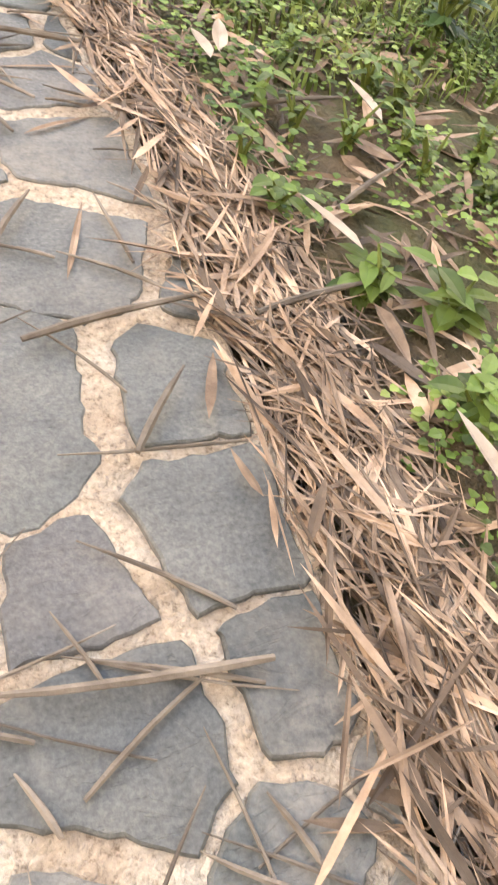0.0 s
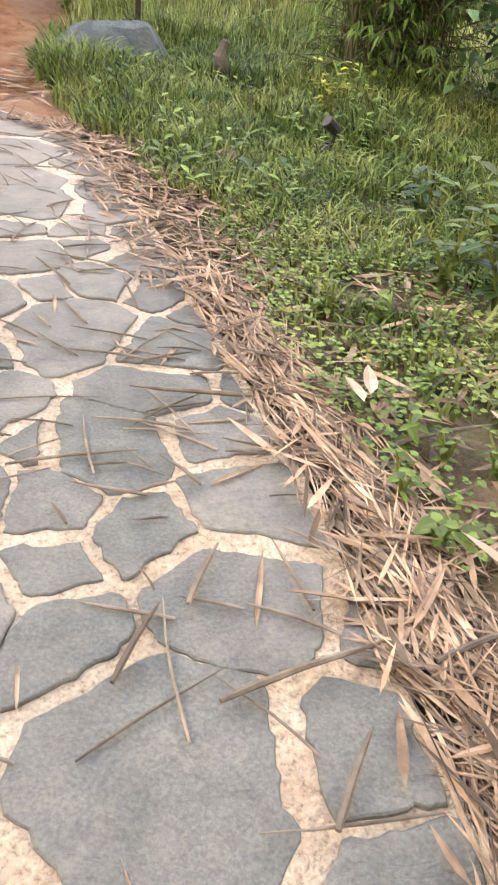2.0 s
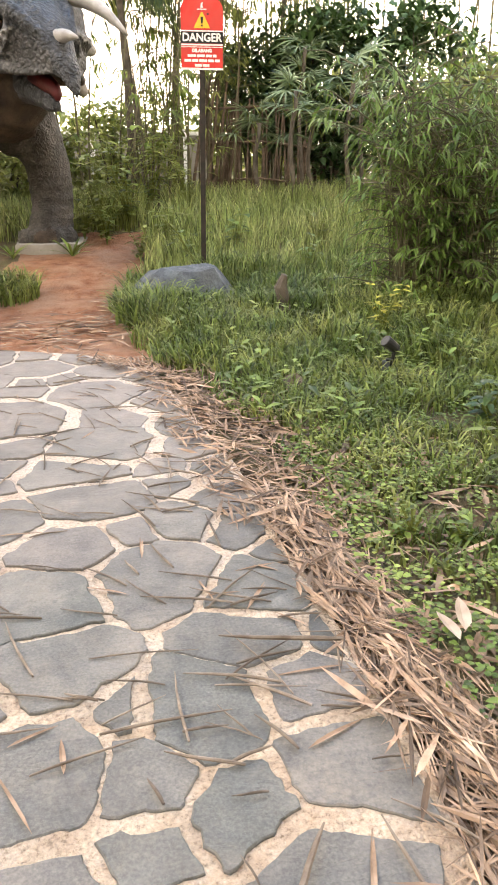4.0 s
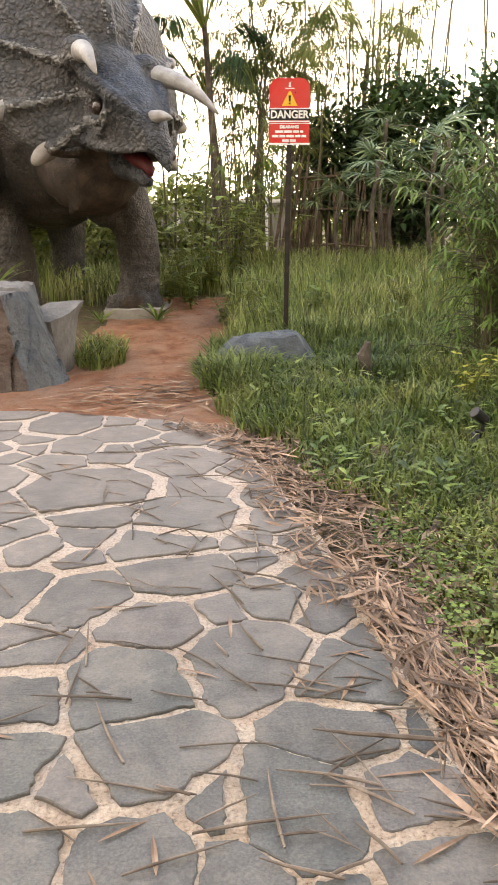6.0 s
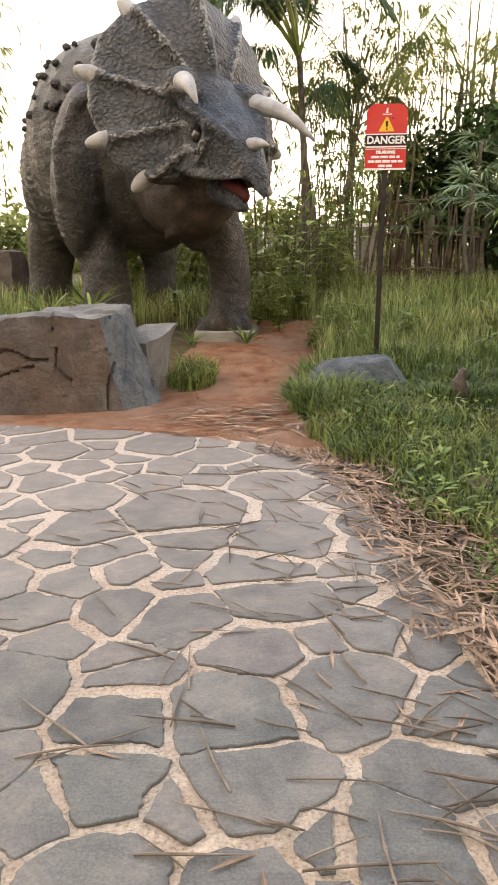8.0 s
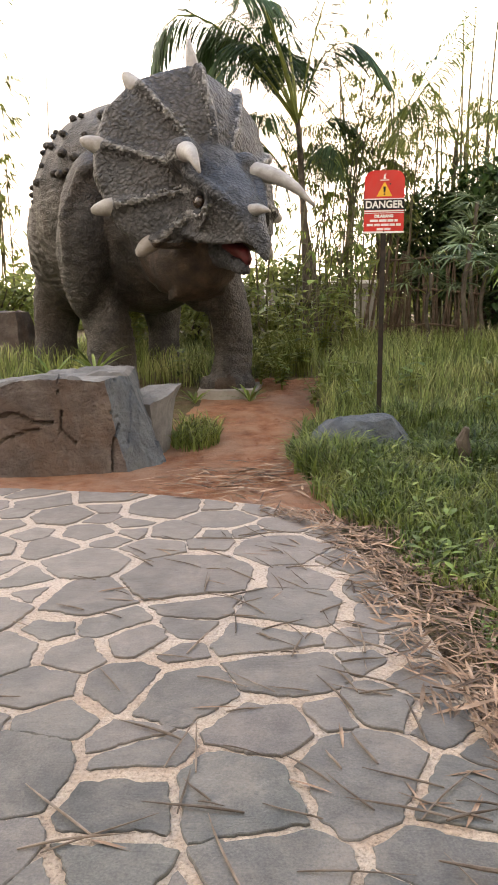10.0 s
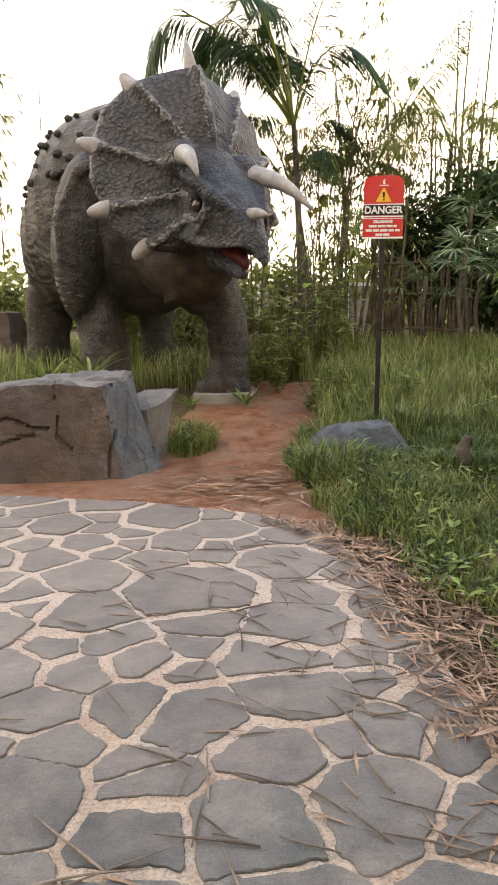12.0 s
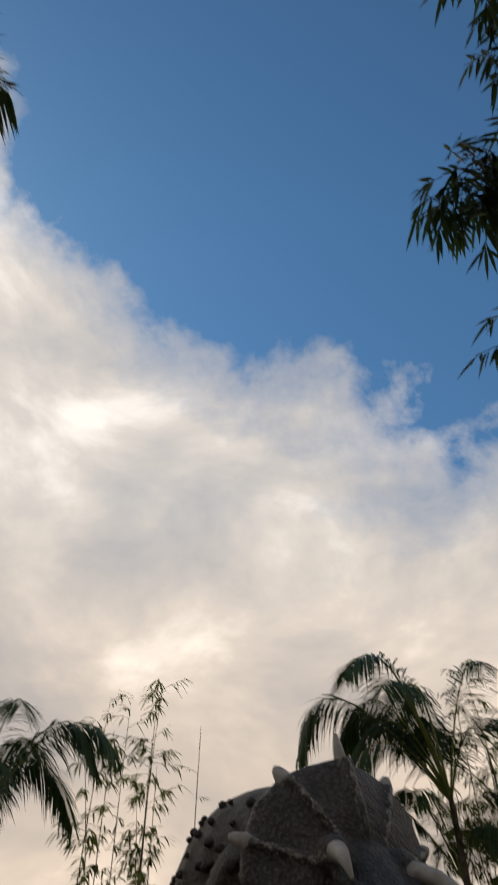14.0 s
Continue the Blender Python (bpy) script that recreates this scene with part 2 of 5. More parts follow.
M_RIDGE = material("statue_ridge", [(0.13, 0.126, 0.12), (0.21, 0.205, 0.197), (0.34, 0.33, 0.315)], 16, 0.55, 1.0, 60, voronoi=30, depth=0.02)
M_TUSK = material("statue_horn", [(0.21, 0.195, 0.178), (0.35, 0.338, 0.322), (0.48, 0.47, 0.455)], 7, 0.5, 0.6, 40, stain=(0.22, 0.19, 0.165), depth=0.015)
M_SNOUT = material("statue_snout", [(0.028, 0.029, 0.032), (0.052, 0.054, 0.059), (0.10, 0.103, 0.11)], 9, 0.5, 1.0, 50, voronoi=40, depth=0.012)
M_EYE = material("statue_eye", [(0.015, 0.01, 0.008), (0.045, 0.028, 0.018)], 14, 0.15, 0.05, 50, spec=0.6)
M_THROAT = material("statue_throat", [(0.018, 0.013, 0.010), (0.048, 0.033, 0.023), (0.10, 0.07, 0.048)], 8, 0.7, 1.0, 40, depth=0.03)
M_MOUTH = material("statue_mouth", [(0.05, 0.008, 0.009), (0.12, 0.016, 0.018)], 9, 0.5, 0.4, 50)
M_BLACK = material("black_paint", [(0.008, 0.008, 0.009), (0.02, 0.02, 0.022)], 20, 0.35, 0.15, 60)
M_BOULDER = material("brown_boulder", [(0.068, 0.053, 0.046), (0.122, 0.098, 0.085), (0.205, 0.17, 0.148)], 6, 0.85, 1.0, 34, stain=(0.14, 0.09, 0.064), depth=0.035)
M_BLUESTONE = material("blue_slate_rock", [(0.04, 0.047, 0.056), (0.078, 0.09, 0.104), (0.15, 0.168, 0.185)], 7, 0.6, 1.0, 30, stain=(0.12, 0.125, 0.125), depth=0.03)
M_CONCRETE = material("concrete", [(0.22, 0.20, 0.18), (0.33, 0.31, 0.28)], 8, 0.9, 0.4, 60)
M_RED = material("red_sign_paint", [(0.55, 0.025, 0.02), (0.66, 0.04, 0.03)], 8, 0.4, 0.05, 60, stain=(0.5, 0.06, 0.05))
M_WHITE = material("white_paint", [(0.72, 0.71, 0.69), (0.82, 0.81, 0.79)], 8, 0.45, 0.1, 60)
M_YELLOW = material("yellow_paint", [(0.72, 0.40, 0.03), (0.82, 0.48, 0.05)], 8, 0.4, 0.05, 60)
M_RUST = material("dark_steel", [(0.010, 0.009, 0.008), (0.022, 0.017, 0.014), (0.05, 0.034, 0.026)], 18, 0.55, 0.4, 70)
M_TWIG = material("fence_stick", [(0.045, 0.03, 0.021), (0.095, 0.066, 0.046), (0.18, 0.13, 0.095)], 8, 0.85, 0.5, 50, vary=0.45, island=True)


# ---------------------------------------------------------------- geometry helpers
def smooth(a, b, x):
    k = min(1.0, max(0.0, (x - a) / (b - a)))
    return k * k * (3 - 2 * k)


def ground_z(x, y):
    """The ground's height: level by the path, rising gently behind it."""
    return -0.02 + 0.30 * smooth(5.3, 9.8, y) + 0.02 * math.sin(1.9 * x + 0.7) * math.sin(1.3 * y) * smooth(0.75, 1.6, x)


def mesh_of(name, verts, faces, mats, shade=False, mat_index=None):
    me = bpy.data.meshes.new(name)
    me.from_pydata(verts, [], faces)
    for m in (mats if isinstance(mats, (list, tuple)) else [mats]):
        me.materials.append(m)
    if mat_index is not None:
        me.polygons.foreach_set("material_index", mat_index)
    if shade:
        me.polygons.foreach_set("use_smooth", [True] * len(me.polygons))
    me.update()
    return me


def part(name, bm, mat, parent=None, label="", shade=False):
    """Links a bmesh as one mesh object under a thing."""
    me = bpy.data.meshes.new(name)
    bm.normal_update()
    bm.to_mesh(me)
    bm.free()
    for m in (mat if isinstance(mat, (list, tuple)) else [mat]):
        me.materials.append(m)
    if shade:
        me.polygons.foreach_set("use_smooth", [True] * len(me.polygons))
    ob = new(name, me)
    ob.parent = parent
    if label:
        tagged(ob, label)
    return ob


def piece(name, me, parent=None, label=""):
    ob = new(name, me)
    ob.parent = parent
    if label:
        tagged(ob, label)
    return ob


def tube(pts, radii, sides=8, cap=True):
    """Vertices and faces of a tapered tube along points."""
    verts, faces = [], []
    pts = [Vector(p) for p in pts]
    up = Vector((0.13, 0.97, 0.2))
    for k, p in enumerate(pts):
        d = (pts[min(k + 1, len(pts) - 1)] - pts[max(k - 1, 0)]).normalized()
        u = d.cross(up)
        if u.length < 0.05:
            u = d.cross(Vector((1, 0, 0)))
        u.normalize()
        v = d.cross(u)
        for j in range(sides):
            a = 2 * math.pi * j / sides
            verts.append(tuple(p + (u * math.cos(a) + v * math.sin(a)) * radii[k]))
    for k in range(len(pts) - 1):
        for j in range(sides):
            a, b = k * sides + j, k * sides + (j + 1) % sides
            faces.append((a, a + sides, b + sides, b))
    if cap:
        faces.append(tuple(range(sides)))
        faces.append(tuple(reversed(range((len(pts) - 1) * sides, len(pts) * sides))))
    return verts, faces


class Soup:
    """Collects many small shapes into one mesh."""

    def __init__(self):
        self.v, self.f, self.m = [], [], []

    def add(self, verts, faces, mi=0):
        o = len(self.v)
        self.v += verts
        self.f += [tuple(i + o for i in f) for f in faces]
        self.m += [mi] * len(faces)

    def leaf(self, base, way, length, width, droop=0.2, fold=0.25, side=None, segs=3, mi=0):
        """A lance-shaped leaf with a raised fold, bending down."""
        base, way = Vector(base), Vector(way).normalized()
        s = way.cross(Vector((0, 0, 1)) if side is None else Vector(side))
        if s.length < 0.05:
            s = way.cross(Vector((1, 0.2, 0)))
        s.normalize()
        n = s.cross(way)
        vs = [tuple(base)]
        for k in range(1, segs):
            u = k / segs
            c = base + way * (length * u) + Vector((0, 0, -droop * length * u * u))
            w = width * 0.5 * math.sin(math.pi * min(1.0, u * 0.85 + 0.15)) ** 0.8
            vs += [tuple(c - s * w + n * (w * fold)), tuple(c), tuple(c + s * w + n * (w * fold))]
        vs.append(tuple(base + way * length + Vector((0, 0, -droop * length))))
        fs = [(0, 2, 1), (0, 3, 2)]
        for k in range(segs - 2):
            o = 1 + 3 * k
            fs += [(o, o + 1, o + 4, o + 3), (o + 1, o + 2, o + 5, o + 4)]
        o, t = 1 + 3 * (segs - 2), len(vs) - 1
        fs += [(o, o + 1, t), (o + 1, o + 2, t)]
        self.add(vs, fs, mi)

    def tube(self, pts, radii, sides=6, mi=0):
        v, f = tube(pts, radii, sides)
        self.add(v, f, mi)

    def mesh(self, name, mats, shade=False):
        return mesh_of(name, self.v, self.f, mats, shade, self.m)


def blades(name, spots, height, width, mat, rng, lean=0.5):
    """Many grass blades in one mesh; spots: array of x, y, z, size."""
    n = len(spots)
    h = height * spots[:, 3] * rng.uniform(0.55, 1.25, n)
    a = rng.uniform(0, 2 * np.pi, n)
    bend = rng.uniform(0.1, 1.0, n) * lean * h
    w = width * rng.uniform(0.6, 1.4, n) * 0.5
    side = np.stack([-np.sin(a), np.cos(a), np.zeros(n)], 1)
    out = np.stack([np.cos(a), np.sin(a), np.zeros(n)], 1)
    base = spots[:, :3]
    up = np.array([0, 0, 1.0])
    rows = []
    for u, wk, bk in ((0.0, 0.8, 0.0), (0.4, 1.0, 0.14), (0.75, 0.7, 0.5)):
        c = base + up * (h * (u - 0.22 * lean * u * u))[:, None] + out * (bend * bk)[:, None]
        rows += [c - side * (w * wk)[:, None], c + side * (w * wk)[:, None]]
    rows.append(base + up * (h * (1 - 0.3 * lean))[:, None] + out * bend[:, None])
    verts = np.stack(rows, 1).reshape(-1, 3)
    o = (np.arange(n) * 7)[:, None]
    quads = np.concatenate([o + np.array([0, 1, 3, 2]), o + np.array([2, 3, 5, 4])], 0)
    tris = o + np.array([4, 5, 6])
    me = bpy.data.meshes.new(name)
    me.vertices.add(len(verts))
    me.vertices.foreach_set("co", verts.astype(np.float32).ravel())
    loops = np.concatenate([quads.ravel(), tris.ravel()]).astype(np.int32)
    me.loops.add(len(loops))
    me.loops.foreach_set("vertex_index", loops)
    starts = np.concatenate([np.arange(len(quads)) * 4, len(quads) * 4 + np.arange(len(tris)) * 3]).astype(np.int32)
    me.polygons.add(len(starts))
    me.polygons.foreach_set("loop_start", starts)
    me.update(calc_edges=True)
    me.materials.append(mat)
    return me


# ---------------------------------------------------------------- the path's outline
EDGE = [(0.62, -6.0), (0.60, 0.3), (0.575, 1.0), (0.51, 1.6), (0.42, 2.5), (0.17, 3.75), (-0.22, 4.22), (-0.92, 4.46), (-1.9, 4.62), (-8.0, 4.9)]


def edge_x(y):
    """x of the path's right-hand edge at y."""
    for (x0, y0), (x1, y1) in zip(EDGE, EDGE[1:]):
        if y0 <= y <= y1:
            return x0 + (x1 - x0) * (y - y0) / (y1 - y0)
    return -8.0 if y > 4.9 else 0.62


def edge_far(x):
    """y of the path's far edge at x."""
    for (x0, y0), (x1, y1) in zip(EDGE, EDGE[1:]):
        if x1 <= x <= x0:
            return y0 + (y1 - y0) * (x0 - x) / max(1e-6, x0 - x1)
    return -6.0 if x > 0.6 else 4.9


def on_path(x, y):
    return y < 4.9 and x < edge_x(y)


def on_soil(x, y, more=0.0):
    """The bare red soil between the path and the statue."""
    w = 0.08 * math.sin(5 * x + 2 * y) + 0.05 * math.sin(11 * y)
    if y < edge_far(x) - more or y > 8.6 + more:
        return False
    if y < 5.1 + w + more:
        return x < 0.02 + w + more
    left = -1.05 if y < 6.4 else -1.05 + 0.25 * (y - 6.4)
    right = -0.02 - 0.02 * (y - 5) if y < 6.5 else -0.05 + 0.08 * (y - 6.5)
    return left + w - more < x < right + w + more


def build_ground():
    line = lambda fine, far: sorted({round(s * v, 3) for s in (-1, 1) for v in list(np.arange(0, fine, 0.2)) + far})
    xs = line(8.0, [8, 10, 13, 18, 26, 40, 70, 150, 600])
    ys = [v + 4 for v in line(9.0, [9, 11, 14, 19, 27, 41, 71, 150, 600])]
    verts = [(x, y, ground_z(x, y) + (0.012 * noise.noise((3 * x, 3 * y, 0)) if abs(x) < 9 else 0) - (0.03 if on_path(x - 0.1, y) else 0) - (0.04 if on_soil(x, y, 0.1) else 0)) for y in ys for x in xs]
    nx = len(xs)
    faces = [(j * nx + i, j * nx + i + 1, (j + 1) * nx + i + 1, (j + 1) * nx + i) for j in range(len(ys) - 1) for i in range(nx - 1)]
    tagged(new("ground", mesh_of("ground", verts, faces, M_EARTH, True)), "dark garden earth under grass and weeds", "ground", kind="structure")
    # bare red soil: a thin uneven sheet
    verts, faces, idx = [], [], {}
    st = 0.06
    for j in range(int(5.0 / st)):
        for i in range(int(8 / st)):
            x, y = -7.0 + i * st, 3.9 + j * st
            if not on_soil(x + st / 2, y + st / 2, 0.22):
                continue
            f = []
            for dx, dy in ((0, 0), (1, 0), (1, 1), (0, 1)):
                key = (i + dx, j + dy)
                if key not in idx:
                    px, py = x + dx * st, y + dy * st
                    idx[key] = len(verts)
                    verts.append((px + 0.03 * noise.noise((9 * px, 9 * py, 4)), py + 0.03 * noise.noise((9 * px, 9 * py, 8)),
                                  ground_z(px, py) + 0.008 + (0.008 + 0.016 * smooth(4.8, 5.6, py)) * noise.noise((3 * px, 3 * py, 1)) + 0.004 * noise.noise((17 * px, 17 * py, 1))))
                f.append(idx[key])
            faces.append(tuple(f))
    tagged(new("soil_path", mesh_of("soil_path", verts, faces, M_SOIL, True)), "bare trodden red soil between path and statue", "soil", kind="structure")
    # sandy mortar bed of the path
    ring = EDGE + [(-8.0, -6.0)]
    bm = bmesh.new()
    top = []
    pts = []
    for (x0, y0), (x1, y1) in zip(ring, ring[1:] + ring[:1]):
        n = max(1, int(math.dist((x0, y0), (x1, y1)) / 0.12)) if (x0 > -3 or x1 > -3) and y1 > -1.0 else 1
        for k in range(n):
            u = k / n
            x, y = x0 + (x1 - x0) * u, y0 + (y1 - y0) * u
            pts.append((x + 0.02 * noise.noise((5 * x, 5 * y, 2)), y + 0.02 * noise.noise((5 * x, 5 * y, 7))))
    top = [bm.verts.new((x, y, 0.0)) for x, y in pts]
    low = [bm.verts.new((x + 0.01, y + 0.01, -0.06)) for x, y in pts]
    bm.faces.new(top)
    for k in range(len(pts)):
        j = (k + 1) % len(pts)
        bm.faces.new((top[k], low[k], low[j], top[j]))
    return tagged(part("pavement", bm, M_SAND), "crazy paving of grey slate in sandy mortar", "pavement", kind="structure")


PAVEMENT = build_ground()


# ---------------------------------------------------------------- the dinosaur statue
def ellipsoid(bm, c, r, axis=None, segs=20):
    """An ellipsoid; axis: 3x3 matrix of its directions."""
    m = Matrix.Translation(c) @ (axis.to_4x4() if axis else Matrix.Identity(4)) @ Matrix.Diagonal((*r, 1))
    bmesh.ops.create_uvsphere(bm, u_segments=segs, v_segments=segs // 2 + 2, radius=1, matrix=m)


def limb(bm, pts, radii, sides=14):
    v, f = tube(pts, radii, sides)
    vs = [bm.verts.new(p) for p in v]
    for q in f:
        bm.faces.new([vs[i] for i in q])


def horn_shape(soup, base, tip, r, bow, mi, n=7, taper=0.86):
    base, tip, bow = Vector(base), Vector(tip), Vector(bow)
    pts = [base.lerp(tip, k / n) + bow * math.sin(math.pi * k / n) for k in range(n + 1)]
    soup.tube(pts, [r * (1 - (k / n) ** 1.5 * taper) * (0.55 if k == n and taper < 0.8 else 1) for k in range(n + 1)], 12, mi)


HEAD_AT = Vector((-0.72, 6.85, 2.10))
HEAD = Matrix(((-0.83, -0.56, 0), (-0.56, 0.83, 0), (0, 0, 1)))      # columns: to its side, back, up


def head(p):
    return HEAD_AT + HEAD @ Vector(p)


RIM = [(0.0, 0.35, 1.10), (0.28, 0.44, 1.02), (0.52, 0.50, 0.93), (0.76, 0.55, 0.70), (0.86, 0.55, 0.40), (0.90, 0.48, 0.12), (0.84, 0.38, -0.14),
       (0.76, 0.28, -0.34), (0.60, 0.14, -0.48), (0.40, 0.02, -0.50)]
SPIKES = [(0, 0.25), (2, 0.13), (4, 0.16), (6, 0.17), (8, 0.13)]


def build_statue():
    bm = bmesh.new()
    spine = Matrix(((-0.588, 0.809, 0), (0.809, 0.588, 0), (0, 0, 1)))
    # trunk, neck, tail
    ellipsoid(bm, (-1.6, 8.42, 2.04), (0.95, 0.80, 1.02), spine)
    ellipsoid(bm, (-2.02, 9.0, 2.2), (1.3, 0.98, 1.14), spine)
    ellipsoid(bm, (-2.5, 9.9, 2.02), (1.1, 0.92, 1.02), spine)
    limb(bm, [(-2.6, 10.5, 1.9), (-2.8, 11.3, 1.6), (-2.95, 12.1, 1.25), (-3.0, 12.8, 0.95), (-3.0, 13.4, 0.8)], [0.8, 0.58, 0.38, 0.2, 0.05])
    ellipsoid(bm, (-1.10, 7.5, 1.78), (0.75, 0.46, 0.60), spine)
    # near fore leg
    ellipsoid(bm, (-2.15, 8.02, 1.80), (0.33, 0.50, 0.88), Matrix.Rotation(radians(4), 3, "Y"))
    limb(bm, [(-2.1, 8.1, 1.5), (-2.08, 8.06, 1.15), (-2.0, 8.0, 0.8), (-1.98, 7.98, 0.45), (-1.98, 7.95, 0.2), (-1.98, 7.95, 0.1)], [0.30, 0.27, 0.255, 0.26, 0.29, 0.30])
    # far fore leg
    ellipsoid(bm, (-0.98, 8.15, 1.65), (0.36, 0.42, 0.62), spine)
    limb(bm, [(-0.92, 8.15, 1.5), (-0.8, 8.2, 1.2), (-0.72, 8.22, 0.95), (-0.70, 8.2, 0.6), (-0.74, 8.16, 0.34), (-0.76, 8.14, 0.2)], [0.30, 0.25, 0.22, 0.21, 0.24, 0.27])
    # hind legs
    ellipsoid(bm, (-2.98, 9.95, 1.95), (0.5, 0.5, 0.9), spine)
    limb(bm, [(-3.1, 10.1, 1.5), (-3.2, 10.15, 1.2), (-3.28, 10.2, 0.8), (-3.3, 10.15, 0.4), (-3.3, 10.1, 0.18)], [0.36, 0.33, 0.29, 0.29, 0.33])
    limb(bm, [(-1.85, 10.1, 1.7), (-1.82, 10.2, 1.2), (-1.8, 10.2, 0.8), (-1.8, 10.15, 0.42), (-1.8, 10.1, 0.2)], [0.36, 0.28, 0.21, 0.22, 0.27])
    for fx, fy, fz, r in ((-1.98, 7.95, 0.2, 0.30), (-0.76, 8.14, 0.26, 0.27), (-3.3, 10.1, 0.27, 0.32), (-1.8, 10.1, 0.27, 0.26)):
        for k in range(4):
            a = radians(-150 + 40 * k)
            ellipsoid(bm, (fx + r * 0.9 * math.cos(a), fy + r * 0.9 * math.sin(a), fz), (0.1, 0.1, 0.12), None, 10)
    # skin folds on shoulder and haunch
    limb(bm, [(-1.85, 7.78, 2.58), (-2.1, 7.62, 2.42), (-2.28, 7.58, 2.0), (-2.28, 7.62, 1.55), (-2.1, 7.68, 1.22)], [0.05, 0.07, 0.07, 0.07, 0.05], 8)
    for k in range(13):                                    # wrinkles down the flank
        u0 = 0.12 + 0.028 * k
        pts = []
        for q in range(5):
            c = Vector((-1.6, 8.42, 2.08)).lerp(Vector((-2.5, 9.9, 2.06)), u0 + 0.05 * q + 0.04 * noise.noise((k, q, 3)))
            ang = 0.95 + 0.22 * q + 0.12 * noise.noise((k, q, 9))
            pts.append(c + Vector((-0.809 * 0.93 * math.sin(ang), -0.588 * 0.93 * math.sin(ang), 1.08 * math.cos(ang))))
        limb(bm, pts, [0.03, 0.05, 0.055, 0.05, 0.03], 6)
    ellipsoid(bm, head((0, 0.46, -0.56)), (0.40, 0.52, 0.36), HEAD)
    for k in range(7):                                     # folds of the throat
        s = -0.18 + 0.06 * k
        limb(bm, [head((s, 0.08, -0.40)), head((s * 1.1 + 0.04 * math.sin(3 * k), 0.14, -0.62)), head((s * 1.2, 0.34, -0.86)), head((s * 1.1, 0.62, -0.93))], [0.035, 0.045, 0.05, 0.03], 7)
    # head: a wedge in sections from the frill to the beak
    ellipsoid(bm, head((0, 0.08, 0.03)), (0.31, 0.30, 0.36), HEAD)
    rows = []
    for bk_, top, w, ridge, lipw, lip in ((0.22, 0.42, 0.28, 0.24, 0.36, -0.30), (0.05, 0.36, 0.30, 0.17, 0.36, -0.38), (-0.12, 0.25, 0.30, 0.085, 0.32, -0.44), (-0.30, 0.11, 0.255, -0.01, 0.26, -0.47),
                                          (-0.46, -0.03, 0.20, -0.12, 0.20, -0.49), (-0.60, -0.18, 0.14, -0.25, 0.135, -0.50), (-0.70, -0.30, 0.095, -0.36, 0.09, -0.54), (-0.78, -0.42, 0.06, -0.47, 0.055, -0.62), (-0.83, -0.55, 0.02, -0.57, 0.02, -0.70)):
        half = [(0, top), (w * 0.55, top - 0.015), (w, ridge), ((w + lipw) / 2 + 0.01, (ridge + lip) / 2), (lipw, lip + 0.04), (lipw * 0.8, lip), (0, lip + 0.06)]
        ring = half + [(-x, z) for x, z in half[-2:0:-1]]
        rows.append([bm.verts.new(head((x, bk_, z))) for x, z in ring])
    m = len(rows[0])
    for k in range(len(rows) - 1):
        for q in range(m):
            bm.faces.new((rows[k][q], rows[k][(q + 1) % m], rows[k + 1][(q + 1) % m], rows[k + 1][q]))
    bm.faces.new(rows[0])
    bm.faces.new(rows[-1])
    for s in (-1, 1):
        brow = [head((s * x, y, z)) for x, y, z in ((0.29, 0.04, 0.19), (0.315, -0.10, 0.10), (0.275, -0.28, 0.005), (0.215, -0.44, -0.10), (0.15, -0.58, -0.23))]
        limb(bm, brow, [0.06, 0.068, 0.06, 0.052, 0.035], 8)
        for q in range(14):                                # small knobs along the brow
            u = q / 14 * 4
            k = int(u)
            ellipsoid(bm, brow[k].lerp(brow[min(4, k + 1)], u - k) + HEAD @ Vector((s * 0.03, 0, 0.025)), (0.022, 0.022, 0.022), None, 6)
        ellipsoid(bm, head((s * 0.30, 0.0, 0.27 - (0.08 if s < 0 else 0))), (0.15, 0.17, 0.15), HEAD)
        ring = [head((s * (0.292 - 0.01 * math.sin(q)), -0.25 + 0.11 * math.cos(q), -0.17 + 0.085 * math.sin(q))) for q in np.linspace(0, 2 * math.pi, 11)]
        limb(bm, ring, [0.027] * 11, 6)
        ring = [head((s * (0.292 - 0.02 * math.sin(q)), -0.23 + 0.18 * math.cos(q), -0.20 + 0.15 * math.sin(q))) for q in np.linspace(3.0, 6.0, 8)]
        limb(bm, ring, [0.018] * 8, 6)
        limb(bm, [head((s * 0.37, 0.06, -0.33)), head((s * 0.31, -0.2, -0.43)), head((s * 0.22, -0.42, -0.47)), head((s * 0.11, -0.62, -0.49))], [0.045, 0.04, 0.035, 0.025], 8)
    limb(bm, [head((0, 0.05, -0.48)), head((0, -0.2, -0.57)), head((0, -0.42, -0.67)), head((0, -0.54, -0.72))], [0.2, 0.12, 0.07, 0.035], 10)
    # frill: a dished shield with thickness
    rim = [head((s * x, y, z)) for s, row in ((1, RIM), (-1, RIM[:0:-1])) for x, y, z in row]
    middle = head((0, 0.02, 0.05))
    back = (HEAD @ Vector((0, 1, 0)))
    rings = 7
    fr, bk = [], []
    for k in range(rings + 1):
        u = 0.12 + 0.88 * k / rings
        dish = 0.13 * math.sin(math.pi * u) * -1
        fr.append([bm.verts.new(middle.lerp(p, u) + back * (dish - 0.02)) for p in rim])
        bk.append([bm.verts.new(middle.lerp(p, u) + back * (dish + 0.09)) for p in rim])
    n = len(rim)
    for k in range(rings):
        for j in range(n):
            i = (j + 1) % n
            bm.faces.new((fr[k][j], fr[k][i], fr[k + 1][i], fr[k + 1][j]))
            bm.faces.new((bk[k][j], bk[k + 1][j], bk[k + 1][i], bk[k][i]))
